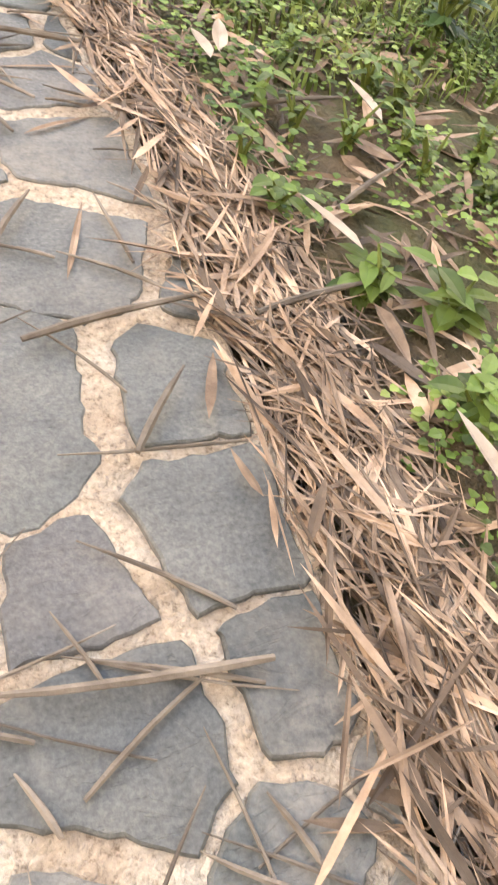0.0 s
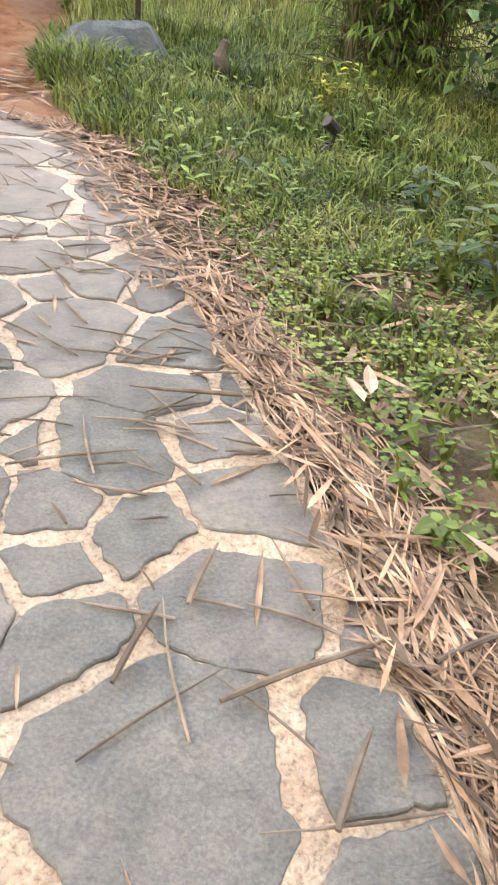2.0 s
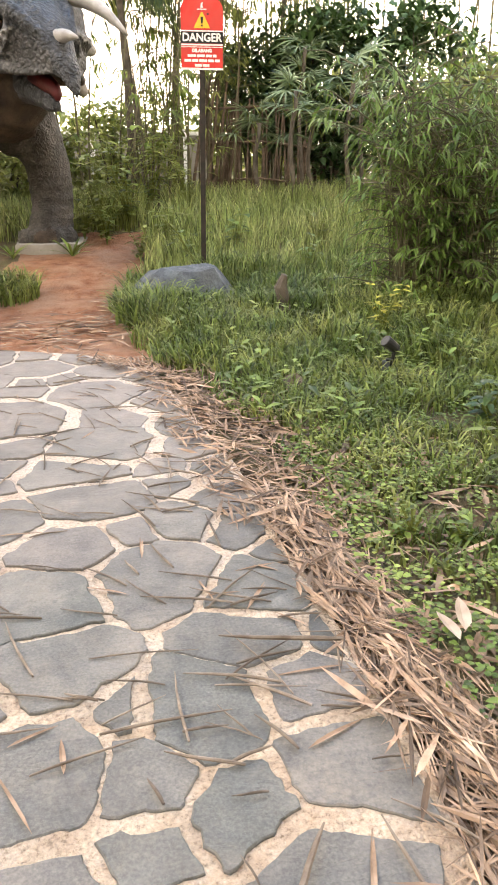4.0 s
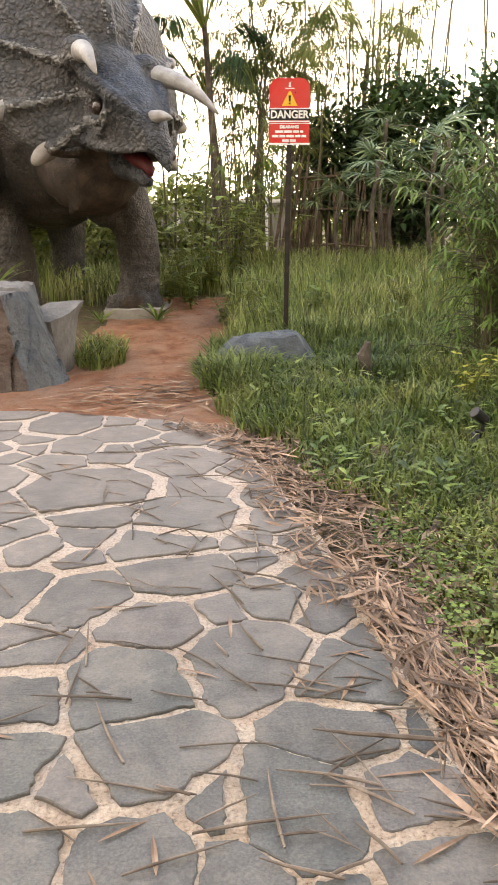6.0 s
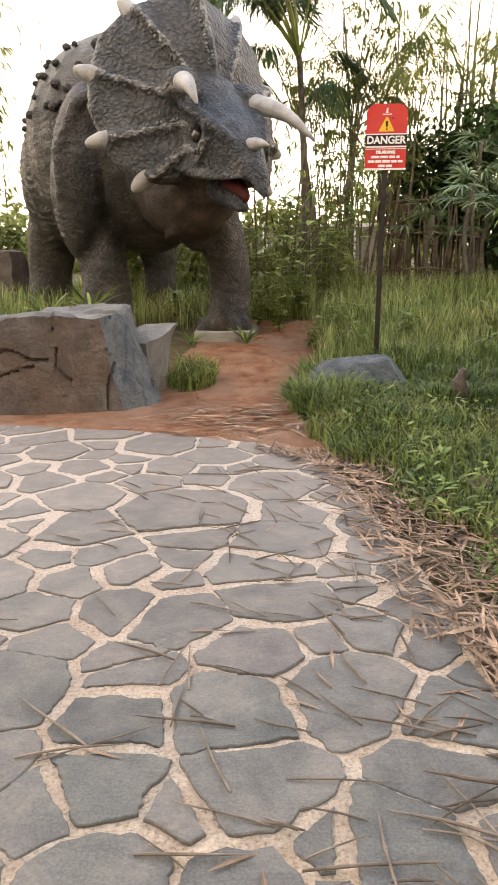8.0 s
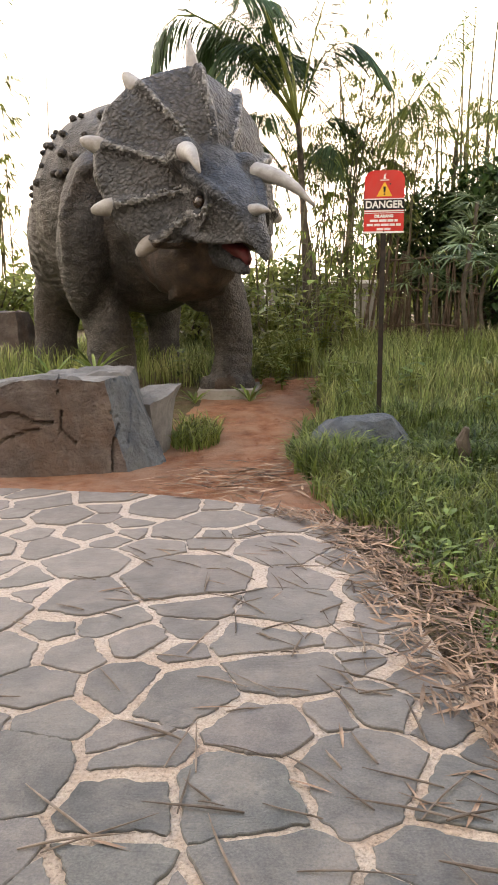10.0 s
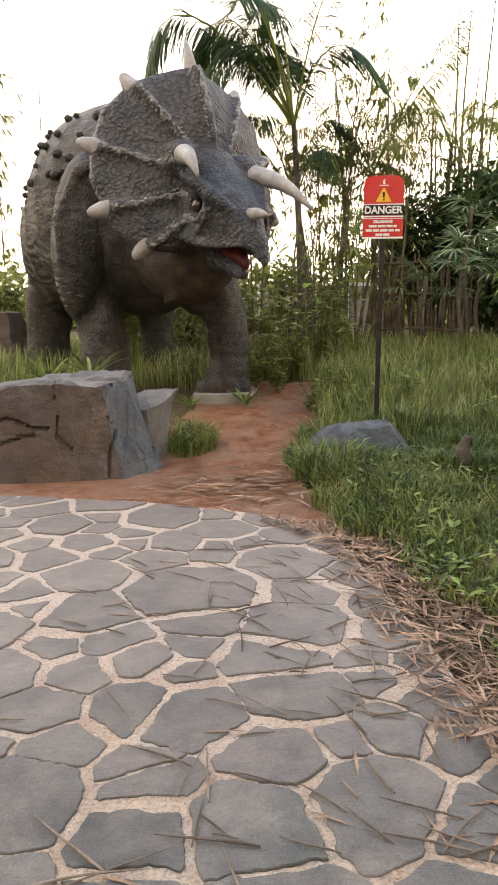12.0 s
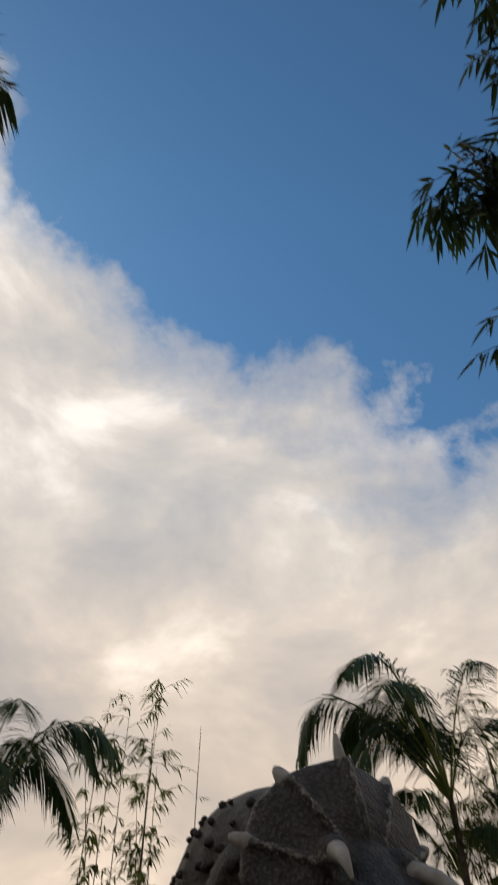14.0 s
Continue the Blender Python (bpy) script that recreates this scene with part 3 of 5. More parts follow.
    for j in range(n):
        i = (j + 1) % n
        bm.faces.new((fr[rings][j], fr[rings][i], bk[rings][i], bk[rings][j]))
        bm.faces.new((fr[0][j], bk[0][j], bk[0][i], fr[0][i]))
    for s in (-1, 1):
        for k, _ in SPIKES:
            x, y, z = RIM[k]
            p = head((s * x, y, z))
            limb(bm, [middle.lerp(p, u) + back * (-0.13 * math.sin(math.pi * u) - 0.05) for u in (0.25, 0.4, 0.55, 0.7, 0.85, 0.97)], [0.022, 0.026, 0.028, 0.03, 0.04, 0.055], 8)
    me = bpy.data.meshes.new("rough")
    bm.to_mesh(me)
    bm.free()
    ob = new("rough", me)
    mod = ob.modifiers.new("skin", "REMESH")
    mod.mode, mod.voxel_size, mod.use_smooth_shade = "VOXEL", 0.024, True
    sm = ob.modifiers.new("soft", "SMOOTH")
    sm.factor, sm.iterations = 0.5, 3
    skin = bpy.data.meshes.new_from_object(ob.evaluated_get(bpy.context.evaluated_depsgraph_get()))
    bpy.data.objects.remove(ob)
    # folds and wrinkles in the hide, rings round the legs
    n = len(skin.vertices)
    co = np.empty(n * 3, np.float32)
    skin.vertices.foreach_get("co", co)
    co = co.reshape(-1, 3)
    no = np.empty(n * 3, np.float32)
    skin.vertices.foreach_get("normal", no)
    no = no.reshape(-1, 3)
    d = np.zeros(n, np.float32)
    for k in range(n):
        x, y, z = co[k]
        d[k] = 0.018 * noise.noise((2.5 * x, 2.5 * y, 2.5 * z)) + 0.008 * noise.noise((9 * x, 9 * y, 9 * z))
        if y > 7.4 and z < 2.4:
            d[k] += 0.007 * math.sin(64 * z + 14 * x + 7 * noise.noise((3 * x, 3 * y, 3 * z))) * (0.6 + 0.8 * noise.noise((2 * x, 2 * y, 5 * z)))
    for s in (-1, 1):                                       # the hollows of the eyes
        gone = np.linalg.norm((co - np.array(head((s * 0.30, -0.24, -0.15)), np.float32)) * np.array((1, 1, 1.25), np.float32), axis=1)
        d -= 0.055 * np.clip(1 - gone / 0.13, 0, 1) ** 0.7
    co += no * d[:, None]
    skin.vertices.foreach_set("co", co.ravel())
    mats = [M_HIDE, M_TUSK, M_MOUTH, M_BLACK, M_THROAT, M_BODY, M_RIDGE, M_SNOUT, M_EYE]
    for m in mats:
        skin.materials.append(m)
    mi = np.zeros(len(skin.polygons), np.int32)
    cen = np.empty(len(skin.polygons) * 3, np.float32)
    skin.polygons.foreach_get("center", cen)
    cen = cen.reshape(-1, 3)
    loc = (cen - np.array(HEAD_AT, np.float32)) @ np.array(HEAD, np.float32)
    mi[(np.linalg.norm(loc, axis=1) > 1.4) | (loc[:, 1] > 0.64) | (loc[:, 2] < -0.72)] = 5
    mid = np.array((0, 0.02, 0.05), np.float32)
    for k, _ in SPIKES:
        for s in (-1, 1):
            d = np.array((s * RIM[k][0], RIM[k][1], RIM[k][2]), np.float32) - mid
            flat, d = (loc - mid)[:, [0, 2]], d[[0, 2]]
            u = np.clip((flat @ d) / (d @ d), 0.2, 1.0)
            off = np.linalg.norm(flat - u[:, None] * d, axis=1)
            mi[(off < 0.020 + 0.010 * np.sin(40 * u)) & (loc[:, 1] < 0.8 * RIM[k][1] * u + 0.08) & (u < 0.985) & (u > 0.36)] = 6
    line = 0.19 + (loc[:, 1] - 0.04) * 0.677               # the brow's line along the snout
    mi[(loc[:, 1] < 0.02) & (loc[:, 1] > -0.70) & (loc[:, 2] > line - 0.075) & (np.abs(loc[:, 0]) < 0.36)] = 7
    beak = (loc[:, 1] < -0.66) & (loc[:, 2] < -0.34) & (np.abs(loc[:, 0]) < 0.14)
    mi[beak & (loc[:, 2] > -0.72)] = 7
    mi[(loc[:, 1] < -0.1) & (loc[:, 2] < -0.53) & (loc[:, 1] > -0.66)] = 7
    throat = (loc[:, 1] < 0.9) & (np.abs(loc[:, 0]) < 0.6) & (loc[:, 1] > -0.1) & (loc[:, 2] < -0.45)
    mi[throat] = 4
    for s in (-1, 1):                                       # dark paint round the eyes
        mi[np.linalg.norm((loc - np.array((s * 0.29, -0.25, -0.15), np.float32)) * np.array((1, 0.8, 1.1), np.float32), axis=1) < 0.105] = 3
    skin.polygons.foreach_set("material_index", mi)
    skin.polygons.foreach_set("use_smooth", np.ones(len(mi), bool))
    # horns, spikes, eyes, tongue join the same mesh
    so = Soup()
    rng = random.Random(12)
    for s in (-1, 1):
        low = 0.10 if s < 0 else 0.0
        horn_shape(so, head((s * 0.30, -0.02, 0.27 - low)), head((s * 0.52, -0.74, -0.05 - 1.4 * low)) if s < 0 else head((0.45, -0.58, 0.03)), 0.09, HEAD @ Vector((s * 0.02, -0.02, 0.07)), 1)
        for k, size in SPIKES:
            if k == 0 and s < 0:
                continue
            x, y, z = RIM[k]
            p = head((s * x, y + 0.03, z))
            q = (head((s * x, y - 0.02, z)) - middle).normalized()
            horn_shape(so, p - q * 0.08, p + q * size * (0.85 if k else 1), 0.088 if k else 0.065, (0, 0, 0), 1, 7, 0.62 if k else 0.75)
        for k, size in SPIKES:                             # rows of pale scales along each ridge
            p = head((s * RIM[k][0], RIM[k][1], RIM[k][2]))
            across = (p - middle).cross(back).normalized()
            v = bmesh.new()
            for q in range(19):
                for side in (-1, 0, 1):
                    if rng.random() < (0.25 if side else 0.6):
                        continue
                    u = 0.38 + 0.58 * (q + 0.4 * rng.random()) / 19
                    r = rng.uniform(0.010, 0.019)
                    c = middle.lerp(p, u) + back * (-0.13 * math.sin(math.pi * u) - 0.045 + (0.012 if side else -0.012)) + across * (side * 0.03 + rng.uniform(-0.007, 0.007))
                    ellipsoid(v, c, (r, r, r), None, 6)
            v.verts.index_update()
            so.add([tuple(w.co) for w in v.verts], [tuple(w.index for w in f.verts) for f in v.faces], 6)
            v.free()
        v = bmesh.new()
        ellipsoid(v, head((s * 0.295, -0.25, -0.15)), (0.045, 0.068, 0.055), HEAD, 14)
        v.verts.ensure_lookup_table()
        so.add([tuple(p.co) for p in v.verts], [tuple(q.index for q in f.verts) for f in v.faces], 8)
        v.free()
    # dark knobs scattered over the back, set into the hide
    trunk = [(Vector((-1.6, 8.42, 2.04)), (0.95, 0.80, 1.02)), (Vector((-2.02, 9.0, 2.2)), (1.3, 0.98, 1.14)), (Vector((-2.5, 9.9, 2.02)), (1.1, 0.92, 1.02))]
    rng = random.Random(12)
    for k in range(24):
        o = Vector((-1.75, 8.5, 2.1)).lerp(Vector((-2.3, 9.5, 2.1)), rng.random())
        a, e = rng.uniform(-0.9, 0.9), rng.uniform(0.25, 1.25)
        w = Vector((-0.809, -0.588, 0)) * math.cos(e) * math.cos(a) + Vector((-0.588, 0.809, 0)) * math.cos(e) * math.sin(a) + Vector((0, 0, math.sin(e)))
        far = 0.0
        for c, r in trunk:
            p0, w0 = spine.transposed() @ (o - c), spine.transposed() @ w
            p0, w0 = Vector([p0[i] / r[i] for i in range(3)]), Vector([w0[i] / r[i] for i in range(3)])
            disc = p0.dot(w0) ** 2 - w0.dot(w0) * (p0.dot(p0) - 1)
            if disc > 0:
                far = max(far, (-p0.dot(w0) + math.sqrt(disc)) / w0.dot(w0))
        v = bmesh.new()
        r = rng.uniform(0.032, 0.058)
        ellipsoid(v, o + w * (far + 0.01), (r, r, r * 0.9), None, 10)
        v.verts.index_update()
        so.add([tuple(p.co) for p in v.verts], [tuple(q.index for q in f.verts) for f in v.faces], 5)
        v.free()
    horn_shape(so, head((0, -0.56, -0.25)), head((0, -0.88, -0.27)), 0.062, HEAD @ Vector((0, 0, 0.02)), 1, 5)
    v = bmesh.new()
    limb(v, [head((0, -0.24, -0.48)), head((0, -0.38, -0.53)), head((0, -0.48, -0.57)), head((0, -0.53, -0.62)), head((0, -0.54, -0.66))], [0.085, 0.07, 0.055, 0.04, 0.02], 10)
    v.verts.index_update()
    so.add([tuple(p.co) for p in v.verts], [tuple(q.index for q in f.verts) for f in v.faces], 2)
    v.free()
    bm = bmesh.new()
    bm.from_mesh(skin)
    bm.from_mesh(so.mesh("extras", mats, True))
    ob = part("dinosaur_statue", bm, mats, None, shade=True)
    tagged(ob, "grey horned dinosaur statue with scaly hide and pale spikes", "statue")


build_statue()


# ---------------------------------------------------------------- rocks
def rock(name, outline, height, mat, label, at, turn=0.0, top_scale=0.85, tilt=(0, 0), levels=5, rough=0.03, seed=0, category="rock"):
    """A broken rock: an outline pulled up in levels, with chipped faces."""
    bm = bmesh.new()
    rows = []
    fine = []
    for (x0, y0), (x1, y1) in zip(outline, outline[1:] + outline[:1]):
        for k in range(5):
            fine.append((x0 + (x1 - x0) * k / 5, y0 + (y1 - y0) * k / 5))
    for k in range(levels + 1):
        u = k / levels
        sc = 1 + (top_scale - 1) * u * u
        row = []
        for x, y in fine:
            z = height * u + (tilt[0] * x + tilt[1] * y) * u
            p = Vector((x * sc, y * sc, z))
            q = noise.noise_vector((p * 4.2) + Vector((seed, 0, 0))) * rough + noise.noise_vector(p * 13 + Vector((0, seed, 0))) * rough * 0.4
            row.append(bm.verts.new(p + q))
        rows.append(row)
    n = len(fine)
    for k in range(levels):
        for j in range(n):
            i = (j + 1) % n
            bm.faces.new((rows[k][j], rows[k][i], rows[k + 1][i], rows[k + 1][j]))
    last = rows[-1]
    for sc in (0.75, 0.45, 0.18):
        c = sum((v.co for v in rows[-1]), Vector()) / n
        ring = [bm.verts.new(c.lerp(v.co, sc) + Vector((0, 0, 0.35 * rough + rough * noise.noise(v.co * 5 * sc)))) for v in rows[-1]]
        for j in range(n):
            i = (j + 1) % n
            bm.faces.new((last[j], last[i], ring[i], ring[j]))
        last = ring
    bm.faces.new(last)
    bmesh.ops.bevel(bm, geom=[e for e in bm.edges if e.calc_face_angle(0) > 0.7], offset=0.008, segments=1, affect="EDGES")
    ob = part(name, bm, mat)
    ob.matrix_basis = pose(*at, 0, 0, turn)
    return tagged(ob, label, category)


CRACKS = [[(-1.66, 5.10, 0.70), (-1.65, 5.04, 0.55), (-1.62, 5.0, 0.42), (-1.64, 4.98, 0.28)], [(-2.4, 4.99, 0.40), (-2.0, 4.975, 0.41), (-1.72, 5.0, 0.35)],
          [(-1.29, 5.16, 0.62), (-1.33, 5.1, 0.42), (-1.27, 5.07, 0.3), (-1.33, 5.05, 0.0)], [(-2.1, 4.98, 0.2), (-1.95, 4.97, 0.27), (-1.8, 4.98, 0.33)], [(-1.64, 4.98, 0.3), (-1.52, 5.0, 0.22)],
          [(-1.14, 5.2, 0.5), (-1.05, 5.32, 0.36), (-1.06, 5.33, 0.1)]]


def crack_depth(p):
    """How deep the nearest crack cuts at a point."""
    best = 1.0
    for line in CRACKS:
        for a, b in zip(line, line[1:]):
            a, b = Vector(a), Vector(b)
            u = min(1.0, max(0.0, (p - a).dot(b - a) / (b - a).length_squared))
            d = p - a.lerp(b, u)
            best = min(best, math.hypot(d.x, d.z) if abs(d.y) < 0.15 else 1.0)
    return smooth(0.014, 0.003, best)


def build_boulder():
    """A split block with a flat brown face, a blue-grey broken side and a slabby top."""
    bm = bmesh.new()
    ring = [(-2.36, 4.98), (-1.98, 4.95), (-1.6, 5.0), (-1.20, 5.1), (-0.95, 5.44), (-1.12, 5.85), (-1.7, 6.1), (-2.3, 5.85)]
    top = [(-2.26, 5.12), (-1.95, 5.08), (-1.62, 5.09), (-1.34, 5.17), (-1.25, 5.44), (-1.28, 5.8), (-1.7, 6.0), (-2.2, 5.75)]
    n, fine, levels = len(ring), 34, 40
    rows = []
    for k in range(levels + 1):
        u = k / levels
        row = []
        for j in range(n):
            for q in range(fine):
                f = q / fine
                a, b = Vector(ring[j]).lerp(Vector(ring[(j + 1) % n]), f), Vector(top[j]).lerp(Vector(top[(j + 1) % n]), f)
                p = a.lerp(b, u)
                z = -0.05 + u * (0.69 + 0.05 * noise.noise((3 * p.x, 3 * p.y, 2)) - 0.07 * max(0, -1.75 - p.x))
                w = Vector((p.x, p.y, z))
                side = 3 <= j < 5
                out = Vector((p.x + 1.72, p.y - 5.5, 0)).normalized()
                wob = w + 0.05 * noise.noise_vector(w * 6)
                w += noise.noise_vector(w * 1.8) * 0.025 + noise.noise_vector(w * 9) * 0.009 + noise.noise_vector(w * 27) * 0.005
                if side:                                   # splintered ledges on the broken side
                    w += out * 0.03 * (round(3 * noise.noise((5 * p.x + z, 5 * p.y - 2 * z, 2.2 * z))) / 3)
                w -= out * 0.055 * crack_depth(wob)
                row.append(bm.verts.new(w))
        rows.append(row)
    m = n * fine
    for k in range(levels):
        for j in range(m):
            i = (j + 1) % m
            f = bm.faces.new((rows[k][j], rows[k][i], rows[k + 1][i], rows[k + 1][j]))
            f.material_index = 1 if 3 * fine <= j < 5 * fine - 1 else 0
    last = rows[-1]
    c = sum((v.co for v in last), Vector()) / m
    for sc in (0.93, 0.8, 0.66, 0.5, 0.3, 0.1):
        new_ring = []
        for v in rows[-1]:
            p = c.lerp(v.co, sc)
            step = 0.03 * smooth(-0.02, 0.02, noise.noise((2.2 * p.x, 3.5 * p.y, 1.0)))
            new_ring.append(bm.verts.new(p + Vector((0, 0, step + 0.012 * noise.noise(p * 9)))))
        for j in range(m):
            i = (j + 1) % m
            bm.faces.new((last[j], last[i], new_ring[i], new_ring[j])).material_index = 2
        last = new_ring
    bm.faces.new(last).material_index = 2
    ob = part("boulder", bm, [M_BOULDER, M_BLUESTONE, M_SLABTOP])
    tagged(ob, "large split brown boulder with cracked flat top", "boulder")


M_SLABTOP = material("grey_rock_top", [(0.09, 0.088, 0.085), (0.145, 0.14, 0.135), (0.22, 0.213, 0.205)], 6, 0.8, 0.7, 30, depth=0.02)
build_boulder()
rock("slab_stone", [(-0.12, -0.07), (0.0, -0.09), (0.06, 0.02), (0.09, 0.14), (-0.06, 0.18), (-0.13, 0.10)], 0.46, M_SLABTOP, "pale flat slab stone leaning behind the boulder", (-1.12, 5.72, -0.03),
     top_scale=2.0, rough=0.025, seed=9, tilt=(0.12, 0.42))
rock("garden_rock", [(-0.34, -0.2), (0.05, -0.26), (0.35, -0.18), (0.42, 0.08), (0.2, 0.26), (-0.26, 0.24), (-0.42, 0.05)], 0.28, M_BLUESTONE, "flat blue-grey rock lying in the grass", (0.45, 5.72, -0.02),
     top_scale=0.62, rough=0.03, seed=5, tilt=(0.03, 0.0))
rock("foot_slab", [(-1.05, 7.72), (-0.45, 7.72), (-0.40, 8.5), (-1.1, 8.5)], 0.24, M_CONCRETE, "low concrete footing slab under the statue's foot", (0, 0, 0), top_scale=1.0, rough=0.012, seed=2, category="slab")
rock("foot_slab", [(-2.35, 7.6), (-1.65, 7.6), (-1.62, 8.3), (-2.4, 8.3)], 0.16, M_CONCRETE, "low concrete footing slab under the statue's foot", (0, 0, 0), top_scale=1.0, rough=0.012, seed=6, category="slab")
rock("foot_slab", [(-3.7, 9.7), (-2.95, 9.7), (-2.95, 10.5), (-3.7, 10.5)], 0.26, M_CONCRETE, "low concrete footing slab under the statue's foot", (0, 0, 0), top_scale=1.0, rough=0.012, seed=7, category="slab")
rock("foot_slab", [(-2.15, 9.8), (-1.45, 9.8), (-1.45, 10.5), (-2.15, 10.5)], 0.28, M_CONCRETE, "low concrete footing slab under the statue's foot", (0, 0, 0), top_scale=1.0, rough=0.012, seed=8, category="slab")
rock("pebble", [(-0.3, -0.2), (0.2, -0.25), (0.35, 0.1), (0, 0.3), (-0.3, 0.2)], 0.8, M_BOULDER, "rough brown standing stone in grass beside the statue", (-4.05, 10.6, 0.25), top_scale=0.7, seed=11)


# ---------------------------------------------------------------- the danger sign
def letters(text, size, mat, m, name, parent, width=None):
    cu = bpy.data.curves.new("text", "FONT")
    cu.body, cu.size, cu.align_x, cu.align_y, cu.extrude = text, size, "CENTER", "CENTER", 0.0012
    cu.offset = 0.0022
    ob = new("text", cu)
    me = bpy.data.meshes.new_from_object(ob.evaluated_get(bpy.context.evaluated_depsgraph_get()))
    bpy.data.objects.remove(ob)
    w = max(v.co.x for v in me.vertices) - min(v.co.x for v in me.vertices)
    k = (width / w) if width else 1.0
    me.transform(m @ Matrix.Diagonal((k, 1, 1, 1)))
    me.materials.clear()
    me.materials.append(mat)
    ob = piece(name, me, parent)
    return ob


def plate(pts, y0, y1):
    """A flat plate: an outline in x and z, from y0 to y1."""
    bm = bmesh.new()
    a = [bm.verts.new((x, y0, z)) for x, z in pts]
    b = [bm.verts.new((x, y1, z)) for x, z in pts]
    bm.faces.new(a)
    bm.faces.new(b[::-1])
    for k in range(len(pts)):
        j = (k + 1) % len(pts)
        bm.faces.new((a[k], b[k], b[j], a[j]))
    bmesh.ops.recalc_face_normals(bm, faces=bm.faces)
    return bm


def box(x0, x1, y0, y1, z0, z1, bevel=0.0):
    bm = bmesh.new()
    bmesh.ops.create_cube(bm, size=1, matrix=Matrix.Translation(((x0 + x1) / 2, (y0 + y1) / 2, (z0 + z1) / 2)) @ Matrix.Diagonal((x1 - x0, y1 - y0, z1 - z0, 1)))
    if bevel:
        bmesh.ops.bevel(bm, geom=bm.edges[:], offset=bevel, segments=2, affect="EDGES")
    return bm


def build_sign():
    base = tagged(new("danger_sign"), "red and white danger sign on a dark steel post in grass", "sign")
    base.matrix_basis = pose(0.665, 6.42, ground_z(0.66, 6.42), 0, 0.6, -6)
    part("post", box(-0.02, 0.02, -0.012, 0.028, -0.05, 1.98, 0.003), M_RUST, base, "dark rusty square steel post")
    w, z0, z1 = 0.158, 1.645, 2.125
    outline = [(-w, z0), (w, z0), (w, z1 - 0.07)]
    for k in range(7):
        a = k / 6 * math.pi / 2
        outline.append((w - 0.06 + 0.06 * math.cos(a) - 0.015 * k / 6, z1 - 0.07 + 0.07 * math.sin(a)))
    outline += [(-x, z) for x, z in outline[:2:-1]] + [(-w, z1 - 0.07)]
    board = part("board", plate(outline, -0.024, -0.014), M_RED, base, "red board with rounded top corners")
    part("board_border", plate([(-w - 0.004, z0 - 0.004), (w + 0.004, z0 - 0.004), (w + 0.004, z0 + 0.010), (-w - 0.004, z0 + 0.010)], -0.0275, -0.0242), M_WHITE, board)
    part("white_band", plate([(-w, 1.795), (w, 1.795), (w, 1.80), (-w, 1.80)], -0.0275, -0.0242), M_WHITE, board)
    part("black_band", plate([(-w - 0.002, 1.822), (w + 0.002, 1.822), (w + 0.002, 1.90), (-w - 0.002, 1.90)], -0.0285, -0.0242), M_BLACK, board, "black band behind the warning word")
    part("white_line", plate([(-w, 1.902), (w, 1.902), (w, 1.910), (-w, 1.910)], -0.0275, -0.0242), M_WHITE, board)
    part("white_line", plate([(-w, 1.808), (w, 1.808), (w, 1.818), (-w, 1.818)], -0.0275, -0.0242), M_WHITE, board)
    face = lambda x, z, d: Matrix.Translation((x, d, z)) @ Matrix.Rotation(radians(90), 4, "X")
    letters("DANGER", 0.078, M_WHITE, face(0, 1.86, -0.030), "lettering", board, 0.30)
    part("warning_triangle", plate([(-0.062, 1.925), (0.062, 1.925), (0.006, 2.03), (-0.006, 2.03)], -0.0275, -0.0242), M_YELLOW, board, "yellow warning triangle")
    part("triangle_mark", plate([(-0.007, 1.955), (0.007, 1.955), (0.010, 2.0), (-0.010, 2.0)], -0.030, -0.0277), M_BLACK, board)
    part("triangle_mark", plate([(-0.007, 1.936), (0.007, 1.936), (0.007, 1.947), (-0.007, 1.947)], -0.030, -0.0277), M_BLACK, board)
    # small emblem and illegible lines
    part("emblem", plate([(-0.010, 2.06), (0.012, 2.06), (0.004, 2.075), (0.010, 2.098), (-0.006, 2.09)], -0.0275, -0.0242), M_WHITE, board)
    part("emblem", plate([(-0.035, 2.047), (0.035, 2.047), (0.035, 2.053), (-0.035, 2.053)], -0.0275, -0.0242), M_WHITE, board)
    letters("DILARANG", 0.030, M_WHITE, face(0, 1.772, -0.0275), "lettering", board, 0.15)
    for k, (z, half) in enumerate(((1.738, 0.11), (1.705, 0.135), (1.672, 0.055))):
        x = -half
        while x < half - 0.02:
            lw = random.uniform(0.03, 0.07)
            part("text_bar", plate([(x, z - 0.009), (min(half, x + lw), z - 0.009), (min(half, x + lw), z + 0.009), (x, z + 0.009)], -0.0275, -0.0242), M_WHITE, board)
            x += lw + 0.008
    for z in (1.70, 2.02):
        bm = bmesh.new()
        bmesh.ops.create_uvsphere(bm, u_segments=8, v_segments=6, radius=0.007, matrix=Matrix.Translation((0.0 if z < 2 else 0.045, -0.0245, z if z > 2 else 1.655)))
        part("bolt", bm, M_RUST, base)


build_sign()


# ---------------------------------------------------------------- plants
RNG = np.random.default_rng(7)


def free(x, y):
    """Where grass may grow."""
    if on_path(x - 0.06, y) or on_soil(x, y) or on_soil(x - 0.04, y):
        return False
    if -2.3 < x < -0.95 and 4.95 < y < 6.1 or ((x - 0.45) / 0.40) ** 2 + ((y - 5.72) / 0.25) ** 2 < 1:
        return False
    return True


def scatter(n, x0, x1, y0, y1, keep, size=lambda x, y: 1.0):
    out = []
    while len(out) < n:
        x, y = RNG.uniform(x0, x1), RNG.uniform(y0, y1)
        if keep(x, y):
            out.append((x, y, ground_z(x, y) - 0.005, size(x, y)))
    return np.array(out)


